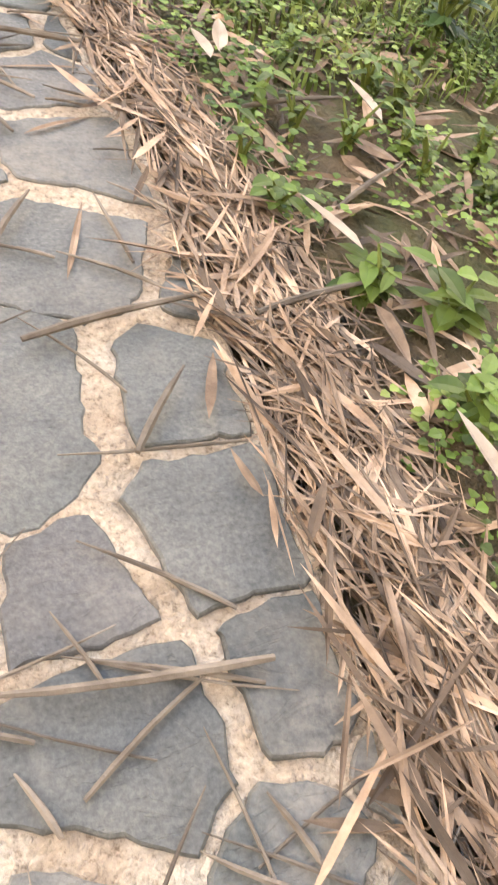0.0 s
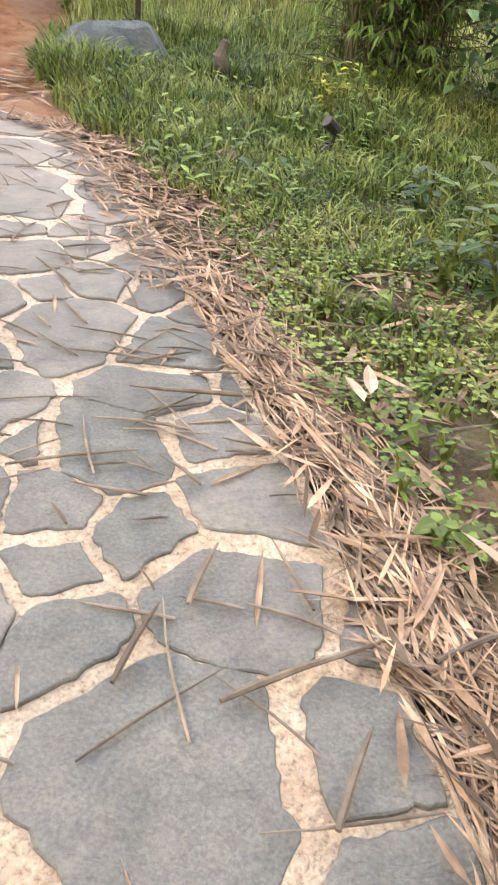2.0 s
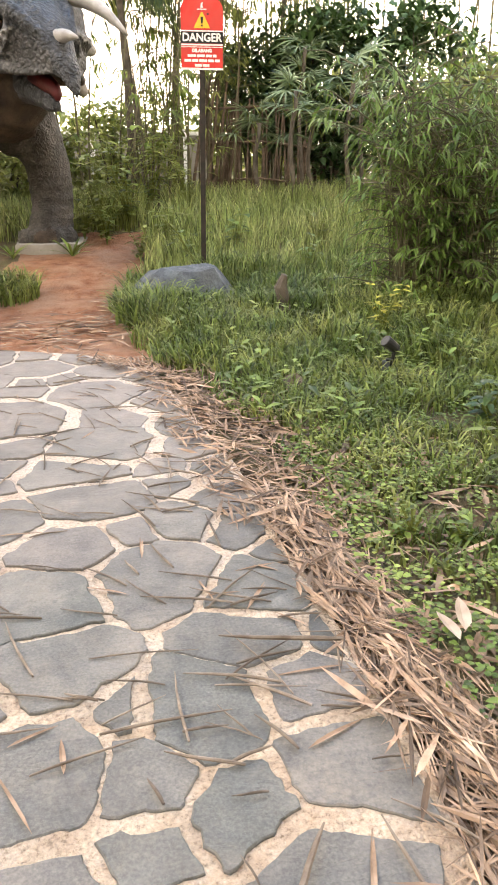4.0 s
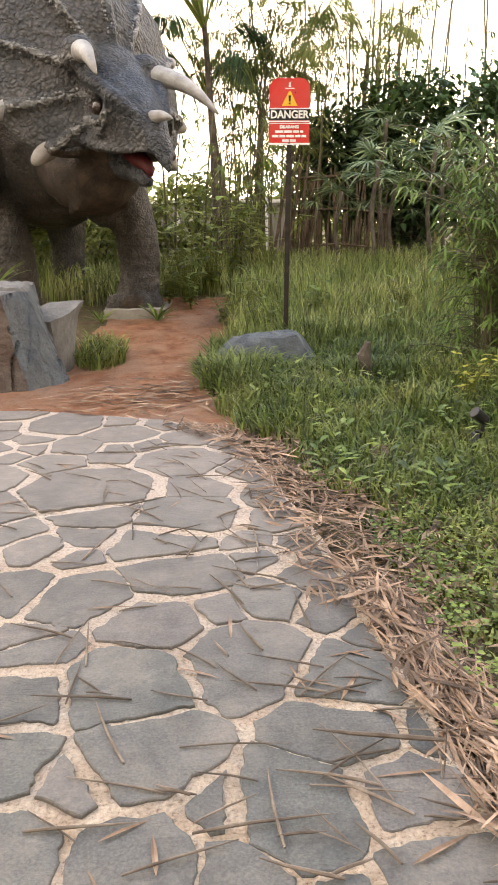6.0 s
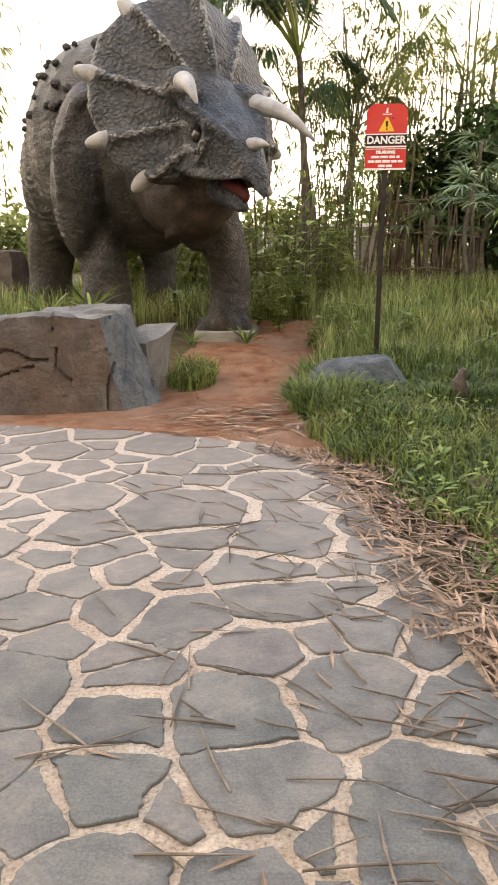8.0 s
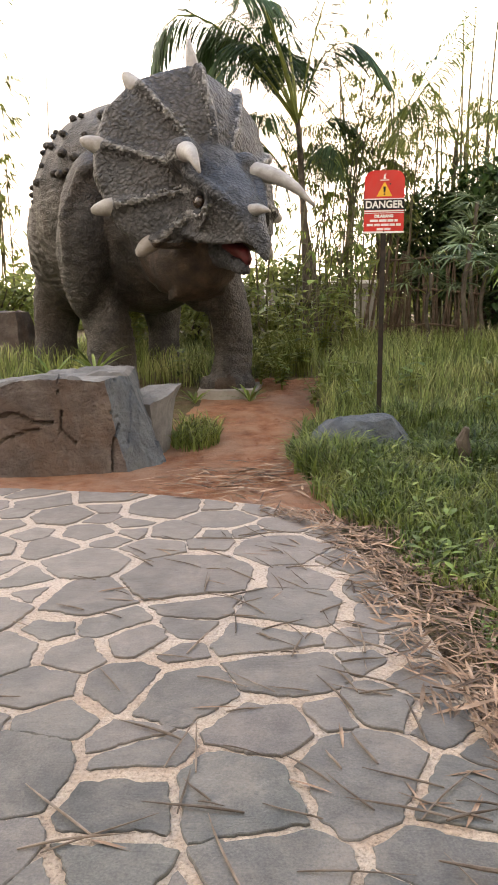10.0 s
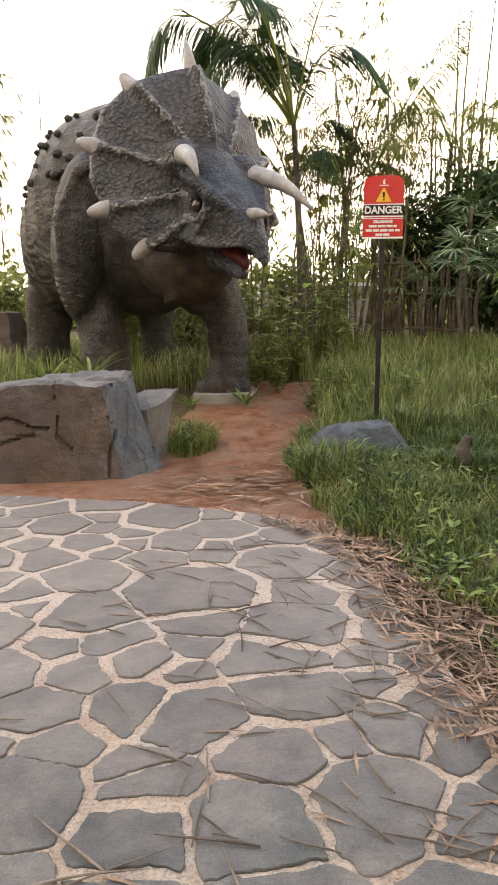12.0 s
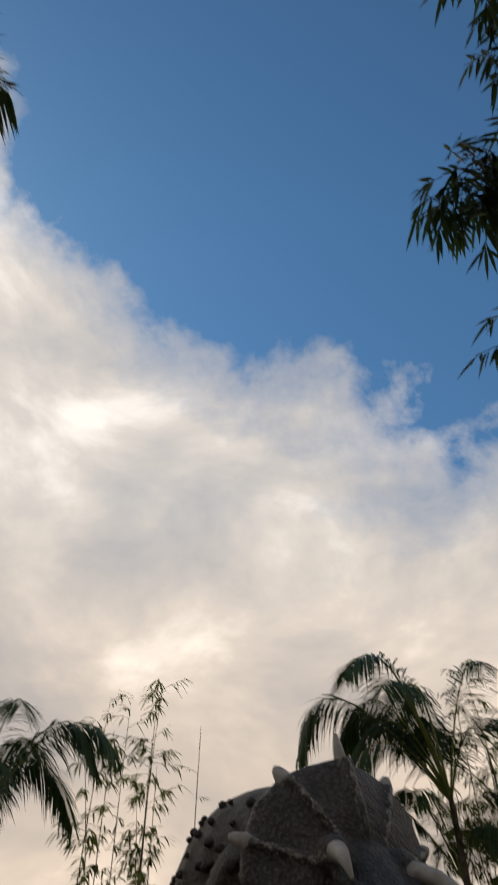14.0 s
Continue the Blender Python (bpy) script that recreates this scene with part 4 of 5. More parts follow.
def patchy(x, y, s=1.1, z=0.0):
    return 0.5 + 0.5 * noise.noise((s * x, s * y, z))


# short lawn weeds beside the path, taller towards the back
near = lambda x, y: free(x, y) and x > edge_x(min(y, 4.8)) + 0.12 + (0.30 * smooth(2.3, 0.6, y) if y < 2.4 else 0.10 * patchy(x, y, 4.0, 6)) and patchy(x, y, 2.3) > 0.36
tagged(new("lawn_grass", blades("lawn_grass", scatter(34000, 0.0, 3.2, 1.3, 6.6, lambda x, y: near(x, y) and RNG.random() < smooth(0.9, 2.3, y) + 0.08,
       lambda x, y: (0.35 + 1.1 * smooth(1.9, 5.2, y) * patchy(x, y, 2.1, 3)) * (0.4 + 0.6 * smooth(0.05, 0.55, x - edge_x(min(y, 4.4))))), 0.29, 0.009, M_GRASS, RNG, 1.05)), "lush green lawn grass with broad curved blades", "grass", kind="stuff")
tagged(new("tall_grass", blades("tall_grass", scatter(30000, -0.9, 5.5, 6.0, 12.5, lambda x, y: free(x, y) and (x > 0.12 + 0.06 * (y - 6) or y > 8.9) and patchy(x, y, 1.2, 5) > 0.28,
       lambda x, y: 0.55 + 0.9 * patchy(x, y, 0.9, 9) * smooth(5.8, 8.5, y)), 0.48, 0.010, M_TALL, RNG, 0.6)), "tall feathery grass going to seed", "grass", kind="stuff")
tagged(new("tall_grass", blades("tall_grass", scatter(16000, -9.0, -0.9, 5.2, 14.0, lambda x, y: free(x, y) and (y > 6.2 or x < -2.5) and not (-2.9 < x < -0.6 and y < 8.3) and patchy(x, y, 1.0, 5) > 0.25,
       lambda x, y: 0.6 + 0.6 * patchy(x, y, 0.9, 2)), 0.42, 0.013, M_TALL, RNG, 0.6)), "tall green grass behind and beside the statue", "grass", kind="stuff")
tagged(new("grass_tuft", blades("grass_tuft", scatter(560, -1.15, -0.6, 5.55, 6.6, lambda x, y: ((x + 0.86) / 0.20) ** 2 + ((y - 6.1) / 0.36) ** 2 < 1, lambda x, y: 0.4 + 0.9 * patchy(x, y, 6.0, 3)), 0.30, 0.010, M_GRASS, RNG, 1.2)),
       "thick dark green grass tuft beside the boulder", "grass", kind="stuff")
tagged(new("grass_fringe", blades("grass_fringe", scatter(4200, -0.15, 1.35, 4.85, 6.0, lambda x, y: free(x, y) and y < 5.7 and patchy(x, y, 5, 2) > 0.3, lambda x, y: 0.45 + 0.8 * smooth(4.7, 5.3, y) * patchy(x, y, 3, 8)), 0.25, 0.016, M_GRASS, RNG, 1.1)),
       "broad bright grass fringe in front of the rock", "grass", kind="stuff")


def ground_cover():
    """Small clover-like weeds between the litter and the grass."""
    so = Soup()
    for x, y, z, s in scatter(4600, 0.62, 2.6, -0.4, 4.2, lambda x, y: free(x, y) and x > edge_x(y) + 0.13 + 0.08 * (1 - smooth(0.5, 2.0, y)) and patchy(x, y, 2.6, 11) > 0.45 - 0.06 * smooth(1.0, 2.4, y)):
        h = RNG.uniform(0.02, 0.09)
        for k in range(RNG.integers(4, 8)):
            a = RNG.uniform(0, 6.28)
            r = RNG.uniform(0.005, 0.014)
            c = Vector((x + 0.03 * math.cos(a), y + 0.03 * math.sin(a), z + h * RNG.uniform(0.5, 1.1)))
            so.leaf(c, (math.cos(a), math.sin(a), RNG.uniform(-0.1, 0.5)), r * 1.6, r * 1.5, 0.2, 0.15)
    for x, y, z, s in scatter(260, 0.3, 3.0, 2.8, 6.2, lambda x, y: free(x, y) and x > edge_x(min(y, 4.6)) + 0.2 and patchy(x, y, 1.7, 31) > 0.48):
        h = RNG.uniform(0.10, 0.30)
        for k in range(RNG.integers(3, 7)):
            a = RNG.uniform(0, 6.28)
            r = RNG.uniform(0.018, 0.04)
            c = Vector((x + 0.05 * math.cos(a), y + 0.05 * math.sin(a), z + h * RNG.uniform(0.35, 1.0)))
            so.leaf(c, (math.cos(a), math.sin(a), RNG.uniform(-0.1, 0.7)), r * 2.2, r * 0.8, 0.25, 0.15)
    tagged(new("ground_cover", so.mesh("ground_cover", M_WEED)), "low yellow-green clover-like ground cover", "weeds", kind="stuff")


ground_cover()


def weed(at, n, size, mat, label, height, seed):
    """A broad-leaved weed: a few stems with paired leaves."""
    rng = random.Random(seed)
    base = tagged(new("weed_plant"), label, "plant")
    base.matrix_basis = pose(at[0], at[1], ground_z(*at))
    lv = Soup()
    for k in range(n):
        so = Soup()
        a, tilt = rng.uniform(0, 6.28), rng.uniform(0.1, 0.6)
        h = height * rng.uniform(0.5, 1.0)
        pts = [Vector((math.cos(a) * tilt * h * u * u, math.sin(a) * tilt * h * u * u, h * u)) for u in (0, 0.35, 0.7, 1.0)]
        so.tube(pts, [0.006, 0.005, 0.004, 0.002], 5)
        piece("stem", so.mesh("stem", M_OLIVE), base)
        for j in range(1, 4):
            for q in range(2):
                b = a + q * 3.14 + rng.uniform(-0.8, 0.8)
                lv.leaf(pts[j], (math.cos(b), math.sin(b), rng.uniform(-0.1, 0.35)), size * rng.uniform(0.6, 1.2), size * rng.uniform(0.35, 0.6), 0.25, 0.2, segs=4)
    tagged(piece("foliage", lv.mesh("foliage", mat), base), kind="stuff")


for k, (x, y, n, size, h) in enumerate(((0.78, 0.92, 3, 0.055, 0.09), (0.86, 0.70, 3, 0.06, 0.08), (0.98, 0.62, 4, 0.07, 0.10), (0.92, 0.42, 5, 0.06, 0.08), (0.83, 1.22, 3, 0.05, 0.14), (0.75, 1.05, 3, 0.04, 0.12),
                                        (1.12, 0.20, 5, 0.06, 0.09), (1.0, -0.05, 4, 0.07, 0.08))):
    weed((x, y), n, size, M_WEED, "small light green weed growing through dry leaves", h, k)
rw = random.Random(91)
for k in range(26):
    y = rw.uniform(-0.1, 1.9)
    weed((edge_x(y) + rw.uniform(0.24, 0.75), y), rw.randint(4, 7), rw.uniform(0.022, 0.045), M_WEED if k % 3 else M_GRASS, "tiny yellow-green weed among fallen leaves", rw.uniform(0.05, 0.13), 120 + k)
for k, (x, y, n, size, h) in enumerate(((1.28, 2.05, 6, 0.13, 0.42), (1.45, 1.6, 7, 0.14, 0.45), (1.7, 2.05, 8, 0.15, 0.6), (1.42, 1.95, 6, 0.17, 0.55), (1.62, 2.35, 7, 0.18, 0.62), (1.80, 1.7, 7, 0.18, 0.6), (1.95, 2.7, 7, 0.18, 0.6), (1.5, 2.75, 5, 0.14, 0.4))):
    weed((x, y), n + 2, 0.5 * size, M_LEAF if k % 2 else M_GRASS, "tall broad-leaved green weed at the garden edge", 0.62 * h, 20 + k)
for k, (x, y, n, size, h) in enumerate(((-0.25, 8.5, 10, 0.16, 0.75), (0.05, 8.9, 12, 0.16, 0.95), (-0.35, 9.3, 12, 0.17, 1.1), (0.3, 9.6, 14, 0.17, 1.3), (0.75, 9.2, 12, 0.16, 1.0), (-0.1, 10.2, 14, 0.18, 1.6), (0.6, 10.4, 14, 0.18, 1.5), (-1.35, 8.6, 6, 0.14, 0.4), (0.45, 7.6, 7, 0.14, 0.45), (1.05, 7.3, 7, 0.14, 0.5), (-1.3, 11.4, 10, 0.2, 0.9), (-2.4, 11.6, 10, 0.2, 0.9))):
    weed((x, y), n, size, M_WEED if k % 2 else M_OLIVE, "leafy yellow-green shrub among tall grass", h, 40 + k)


M_YELLOWLEAF = material("yellow_leaf", [(0.22, 0.22, 0.03), (0.42, 0.40, 0.06), (0.60, 0.55, 0.12)], 6.0, 0.45, 0.1, 40, vary=0.4, island=True, trans=0.35)
weed((1.52, 4.25), 9, 0.07, M_YELLOWLEAF, "small shrub with bright yellow leaves beside the spotlight", 0.46, 71)
for k, (x, y, n, size, h) in enumerate(((-0.42, 8.35, 12, 0.11, 0.42), (-0.18, 8.15, 12, 0.11, 0.40), (-1.2, 8.75, 9, 0.11, 0.34), (0.62, 6.75, 8, 0.10, 0.55), (0.15, 7.35, 10, 0.10, 0.36), (1.6, 6.6, 9, 0.09, 0.4), (1.9, 7.5, 9, 0.1, 0.5))):
    weed((x, y), n, size, M_WEED if k % 2 else M_OLIVE, "low leafy shrub at the edge of the bare soil", h, 80 + k)


def strap_plant(at, n, length, label, mat, seed, tilt=0.7, z=None):
    """A tuft of long strap leaves."""
    rng = random.Random(seed)
    so = Soup()
    for k in range(n):
        a = 6.283 * k / n + rng.uniform(-0.3, 0.3)
        so.leaf((0, 0, 0), (math.cos(a) * tilt, math.sin(a) * tilt, rng.uniform(0.4, 1.0)), length * rng.uniform(0.7, 1.1), 0.028, 0.35, 0.3, segs=5)
    ob = new("strap_plant", so.mesh("strap_plant", mat))
    ob.matrix_basis = pose(at[0], at[1], ground_z(*at) if z is None else z)
    tagged(ob, label, "plant")


strap_plant((-1.72, 6.3), 18, 0.55, "young palm sprout with yellow-green strap leaves", M_WEED, 1, z=0.55)
strap_plant((-2.1, 6.35), 14, 0.5, "young palm sprout with yellow-green strap leaves", M_WEED, 4, z=0.5)
strap_plant((-1.05, 7.55), 12, 0.35, "small strap-leaved plant by the statue's foot", M_WEED, 2)
strap_plant((-0.5, 7.6), 14, 0.4, "small strap-leaved plant by the statue's foot", M_WEED, 3)


# palms
def frond(length, droop, leaflets, width, rise, seed, leaf_mat=None):
    """A feathered frond along +x: stalk and leaflets in one mesh."""
    rng = random.Random(seed)
    so = Soup()
    pts = []
    for k in range(9):
        u = k / 8
        pts.append(Vector((length * (u - 0.10 * droop * u * u), 0, rise * length * u - droop * length * u * u)))
    so.tube(pts, [0.02 * (1 - 0.85 * k / 8) * (length / 2) for k in range(9)], 5)
    for k in range(leaflets):
        u = 0.14 + 0.86 * k / leaflets
        i = min(7, int(u * 8))
        p = pts[i].lerp(pts[i + 1], u * 8 - i)
        d = (pts[i + 1] - pts[i]).normalized()
        ll = width * (math.sin(math.pi * (0.12 + 0.8 * u)) ** 0.7) * rng.uniform(0.85, 1.1)
        for s in (-1, 1):
            w = d * 0.6 + Vector((0, s * 0.65, 0)) + Vector((0, 0, rng.uniform(-0.55, 0.0)))
            so.leaf(p, w, ll, 0.023 * (length / 2), rng.uniform(0.3, 0.7), 0.3, segs=3, mi=1)
    return so.mesh("frond", [M_OLIVE, leaf_mat or M_PALM])


FRONDS = [frond(2.2, 2.0, 90, 0.62, 2.45, 1), frond(2.1, 1.6, 88, 0.62, 2.1, 2), frond(1.9, 1.9, 80, 0.58, 2.0, 3), frond(1.9, 1.4, 84, 0.6, 2.2, 4)]


YELLOW_FRONDS = [frond(1.9, 0.75, 70, 0.55, 1.9, 5, M_WEED), frond(1.7, 0.95, 66, 0.5, 1.5, 6, M_OLIVE), frond(1.7, 0.6, 66, 0.5, 2.2, 7, M_OLIVE), frond(1.6, 1.1, 60, 0.5, 1.4, 8, M_OLIVE)]


def palm(at, height, n, label, scale=1.0, seed=0, lean=(0, 0), turns=None, radius=0.04, fronds=FRONDS):
    rng = random.Random(seed)
    base = tagged(new("palm_tree"), label, "palm")
    base.matrix_basis = pose(at[0], at[1], ground_z(*at))
    so = Soup()
    pts, rad = [], []
    for k in range(25):
        u = k / 24
        pts.append(Vector((lean[0] * u * u, lean[1] * u * u, height * u - 0.1 * (k == 0))))
        rad.append(radius * (1.25 - 0.5 * u) * (1.0 + (0.10 if k % 2 else 0)))
    so.tube(pts, rad, 10)
    piece("trunk", so.mesh("trunk", M_BARK, True), base)
    for k in range(n):
        a = turns[k] if turns else 360 * k / n + rng.uniform(-15, 15)
        ob = piece("frond", fronds[k % 4], base)
        ob.matrix_basis = Matrix.Translation(pts[-1] - Vector((0, 0, 0.12 * rng.random()))) @ Matrix.Rotation(radians(a), 4, "Z") @ Matrix.Rotation(radians(rng.uniform(-14, 18)), 4, "Y") @ Matrix.Scale(scale * rng.uniform(0.85, 1.1), 4)
    return base


palm((0.14, 11.0), 3.3, 12, "slender feather palm with arching dark green fronds", 1.0, 1, (-0.12, 0), [180, 150, 205, 95, 120, 230, 345, 250, 165, 110, 190, 300], radius=0.046)
palm((0.30, 11.3), 2.4, 7, "shorter feather palm stem beside the taller one", 0.7, 2, (-0.25, 0.1), radius=0.034)
palm((1.25, 11.6), 2.7, 9, "bushy feather palm with olive fronds behind the sign", 0.75, 3, (-0.1, 0), fronds=YELLOW_FRONDS)
palm((0.75, 12.2), 2.5, 8, "bushy feather palm with olive fronds behind the sign", 0.7, 4, (0.1, 0), fronds=YELLOW_FRONDS)
palm((2.45, 12.8), 3.3, 8, "feather palm with yellowish fronds among bamboo", 0.65, 5, (0.1, 0), fronds=YELLOW_FRONDS)
palm((-5.95, 9.0), 2.75, 12, "feather palm with broad green fronds beside the statue", 0.95, 6, (0.15, 0))
palm((-3.75, 1.3), 5.2, 11, "tall feather palm standing beside the path", 1.0, 7, (0.2, 0.1))


def fan_leaf(seed):
    rng = random.Random(seed)
    so = Soup()
    so.tube([(0, 0, 0), (0.18, 0, 0.12), (0.34, 0, 0.18)], [0.006, 0.005, 0.004], 5)
    for k in range(15):
        a = radians(-112 + 224 * k / 14)
        so.leaf((0.34, 0, 0.18), (math.cos(a), math.sin(a), rng.uniform(0.0, 0.2)), rng.uniform(0.32, 0.44), 0.03, rng.uniform(0.15, 0.5), 0.3, segs=4, mi=1)
    return so.mesh("fan_leaf", [M_OLIVE, M_FAN])


M_FAN = material("fan_palm_leaf", [(0.08, 0.125, 0.055), (0.15, 0.205, 0.10), (0.25, 0.30, 0.17)], 2.0, 0.4, 0.1, 30, vary=0.4, island=True, trans=0.2)
FANS = [fan_leaf(1), fan_leaf(2)]


def fan_palm(at, height, n, seed, label="fan palm on a thin dark stem with pale green leaves", scale=0.82):
    rng = random.Random(seed)
    base = tagged(new("fan_palm"), label, "palm")
    base.matrix_basis = pose(at[0], at[1], ground_z(*at))
    so = Soup()
    pts = [Vector((0.03 * math.sin(k), 0.02 * math.cos(k), height * k / 8 - 0.05 * (k == 0))) for k in range(9)]
    so.tube(pts, [0.028] * 9, 7)
    piece("stem", so.mesh("stem", M_BARK, True), base)
    for k in range(n):
        ob = piece("fan_leaf", FANS[k % 2], base)
        ob.matrix_basis = Matrix.Translation((0, 0, height * (0.72 + 0.28 * k / n))) @ Matrix.Rotation(radians(137 * k + rng.uniform(-20, 20)), 4, "Z") @ Matrix.Rotation(radians(rng.uniform(-50, 20)), 4, "Y") @ Matrix.Scale(scale * rng.uniform(0.85, 1.15), 4)


fan_palm((2.02, 9.4), 1.5, 9, 1)
fan_palm((2.35, 9.9), 1.25, 8, 2)
fan_palm((2.75, 9.6), 1.6, 9, 3)
fan_palm((3.1, 10.2), 1.8, 9, 4)
fan_palm((1.75, 10.4), 1.2, 7, 5)
fan_palm((2.5, 11.2), 2.2, 9, 6)


# bamboo: canes, each a part, with drooping leaf sprays
def cane_points(x, y, h, bend, a):
    return [Vector((x + bend * math.cos(a) * u * u, y + bend * math.sin(a) * u * u, h * u - 0.3 * bend * u ** 3)) for u in (0, 0.2, 0.4, 0.6, 0.8, 1.0)]


def bamboo(at, canes, spread, height, bend, leafy, label, seed, leaf=0.16, radius=0.022, low=0.35, mat=None, ways=None):
    rng = random.Random(seed)
    base = tagged(new("bamboo_clump"), label, "bamboo")
    base.matrix_basis = pose(at[0], at[1], ground_z(*at))
    lv = Soup()
    for k in range(canes):
        x, y = rng.uniform(-spread, spread), rng.uniform(-spread, spread) * 0.5
        h = height * rng.uniform(0.72, 1.05)
        a = rng.uniform(0, 6.28) if ways is None else rng.uniform(*ways)
        pts = cane_points(x, y, h, bend * rng.uniform(0.4, 1.2), a)
        fine, rad = [], []
        for i in range(5):
            for q in range(3):
                fine.append(pts[i].lerp(pts[i + 1], q / 3))
                rad.append(radius * (1.15 if q == 0 else 1.0) * (1 - 0.75 * (i * 3 + q) / 15))
        fine.append(pts[-1])
        rad.append(radius * 0.15)
        so = Soup()
        so.tube(fine, rad, 6)
        for j in range(int(leafy * 0.5)):
            u = rng.uniform(low, 1.0)
            i = min(4, int(u * 5))
            p = pts[i].lerp(pts[i + 1], u * 5 - i)
            b = rng.uniform(0, 6.28)
            tw = Vector((math.cos(b), math.sin(b), rng.uniform(-0.1, 0.6))) * rng.uniform(0.2, 0.55)
            tip = p + tw
            lv.tube([p, p + tw * 0.6, tip + Vector((0, 0, -0.06))], [0.005, 0.004, 0.002], 4, 1)
            for q in range(9):
                v = rng.random()
                c = b + rng.uniform(-1.2, 1.2)
                lv.leaf(p + tw * (0.3 + 0.7 * v), (math.cos(c), math.sin(c), rng.uniform(-1.0, 0.15)), leaf * rng.uniform(0.6, 1.2), leaf * 0.14, 0.3, 0.25)
        piece("cane", so.mesh("cane", M_CANE), base)
    if lv.v:
        tagged(piece("foliage", lv.mesh("foliage", [mat or M_LEAF, M_CANE]), base), kind="stuff")
    return base


bamboo((2.5, 14.0), 11, 1.0, 5.6, 0.35, 4, "nearly bare upright bamboo canes behind the garden", 1, 0.2, 0.034, 0.5)
bamboo((4.0, 14.5), 11, 1.0, 6.0, 0.4, 4, "nearly bare upright bamboo canes behind the garden", 2, 0.2, 0.034, 0.5)
bamboo((5.9, 14.0), 8, 1.1, 5.4, 0.4, 4, "nearly bare upright bamboo canes behind the garden", 3, 0.2, 0.034, 0.5)
bamboo((1.2, 12.6), 10, 0.8, 4.9, 0.7, 26, "feathery bamboo with olive leaf sprays", 4, 0.19, 0.016, 0.35, M_OLIVE)
bamboo((0.55, 11.9), 6, 0.4, 5.6, 0.7, 22, "feathery bamboo with olive leaf sprays", 5, 0.16, 0.014, 0.55, M_OLIVE)
bamboo((0.95, 11.5), 10, 0.7, 4.0, 0.7, 34, "feathery bamboo with olive leaf sprays", 14, 0.19, 0.014, 0.25, M_OLIVE)
bamboo((1.9, 12.2), 11, 0.8, 4.3, 0.7, 34, "feathery bamboo with olive leaf sprays", 15, 0.2, 0.016, 0.25, M_OLIVE)
bamboo((3.1, 12.6), 10, 0.8, 4.0, 0.6, 30, "feathery bamboo with olive leaf sprays", 16, 0.2, 0.016, 0.25, M_OLIVE)
bamboo((0.42, 11.4), 5, 0.35, 5.0, 0.6, 22, "thin sapling with small dark leaves", 17, 0.11, 0.012, 0.5, M_LEAF)
bamboo((-5.9, 14.0), 9, 0.7, 6.0, 0.45, 40, "thin leafy bamboo against the sky", 6, 0.26, 0.018, 0.3, M_OLIVE)
bamboo((-5.35, 17.0), 1, 0.1, 6.6, 0.1, 4, "single thin bare cane against the sky", 7, 0.15, 0.025, 0.6)
bamboo((-0.6, 10.6), 7, 0.6, 2.9, 0.5, 16, "thin saplings with yellow-green leaves", 8, 0.17, 0.02, 0.3, M_WEED)
bamboo((0.4, 10.2), 6, 0.45, 2.2, 0.4, 16, "thin saplings with yellow-green leaves", 9, 0.17, 0.018, 0.3, M_WEED)
bamboo((2.3, 5.4), 85, 0.40, 1.85, 0.5, 18, "dense feathery green bamboo shrub", 10, 0.11, 0.006, 0.08, M_GREENBAM := material("fine_bamboo_leaf", [(0.07, 0.12, 0.025), (0.12, 0.19, 0.04), (0.19, 0.26, 0.07)], 2.0, 0.5, 0.1, 30, vary=0.4, island=True, trans=0.3))


def leafy_mass(name, n, spot, size, mat, label, seed, kind="", aspect=0.55, category="shrub", trunk=None):
    """A crown of many leaves, in clumps, round given clump centres."""
    rng = random.Random(seed)
    lv = Soup()
    for k in range(n):
        c, r = spot(rng)
        for q in range(14):
            d = Vector((rng.gauss(0, 1), rng.gauss(0, 1), rng.gauss(0, 0.8))) * r * 0.5
            a = rng.uniform(0, 6.28)
            lv.leaf(Vector(c) + d, (math.cos(a), math.sin(a), rng.uniform(-0.7, 0.4)), size * rng.uniform(0.6, 1.25), size * aspect * rng.uniform(0.7, 1.1), 0.3, 0.2)
    return lv.mesh(name, mat)


def bush(at, rx, ry, z0, z1, n, size, mat, label, seed):
    base = tagged(new("bush"), label, "shrub")
    base.matrix_basis = pose(at[0], at[1], ground_z(*at))
    rng = random.Random(seed)
    for k in range(7):
        so = Soup()
        a = rng.uniform(0, 6.28)
        so.tube([(0.1 * math.cos(a), 0.1 * math.sin(a), -0.05), (0.3 * rx * math.cos(a), 0.3 * ry * math.sin(a), z1 * 0.4), (0.7 * rx * math.cos(a), 0.7 * ry * math.sin(a), z1 * 0.8)], [0.03, 0.022, 0.008], 6)
        piece("stem", so.mesh("stem", M_BARK), base)

    def spot(r):
        while True:
            x, y, z = r.uniform(-1, 1), r.uniform(-1, 1), r.uniform(-1, 1)
            d = x * x + y * y + z * z
            if 0.25 < d < 1 + 0.25 * noise.noise((2 * x, 2 * y, 2 * z + seed)):
                return (x * rx, y * ry, (z0 + z1) / 2 + z * (z1 - z0) / 2), 0.28
    piece("crown", leafy_mass("crown", n, spot, size, mat, label, seed), base)


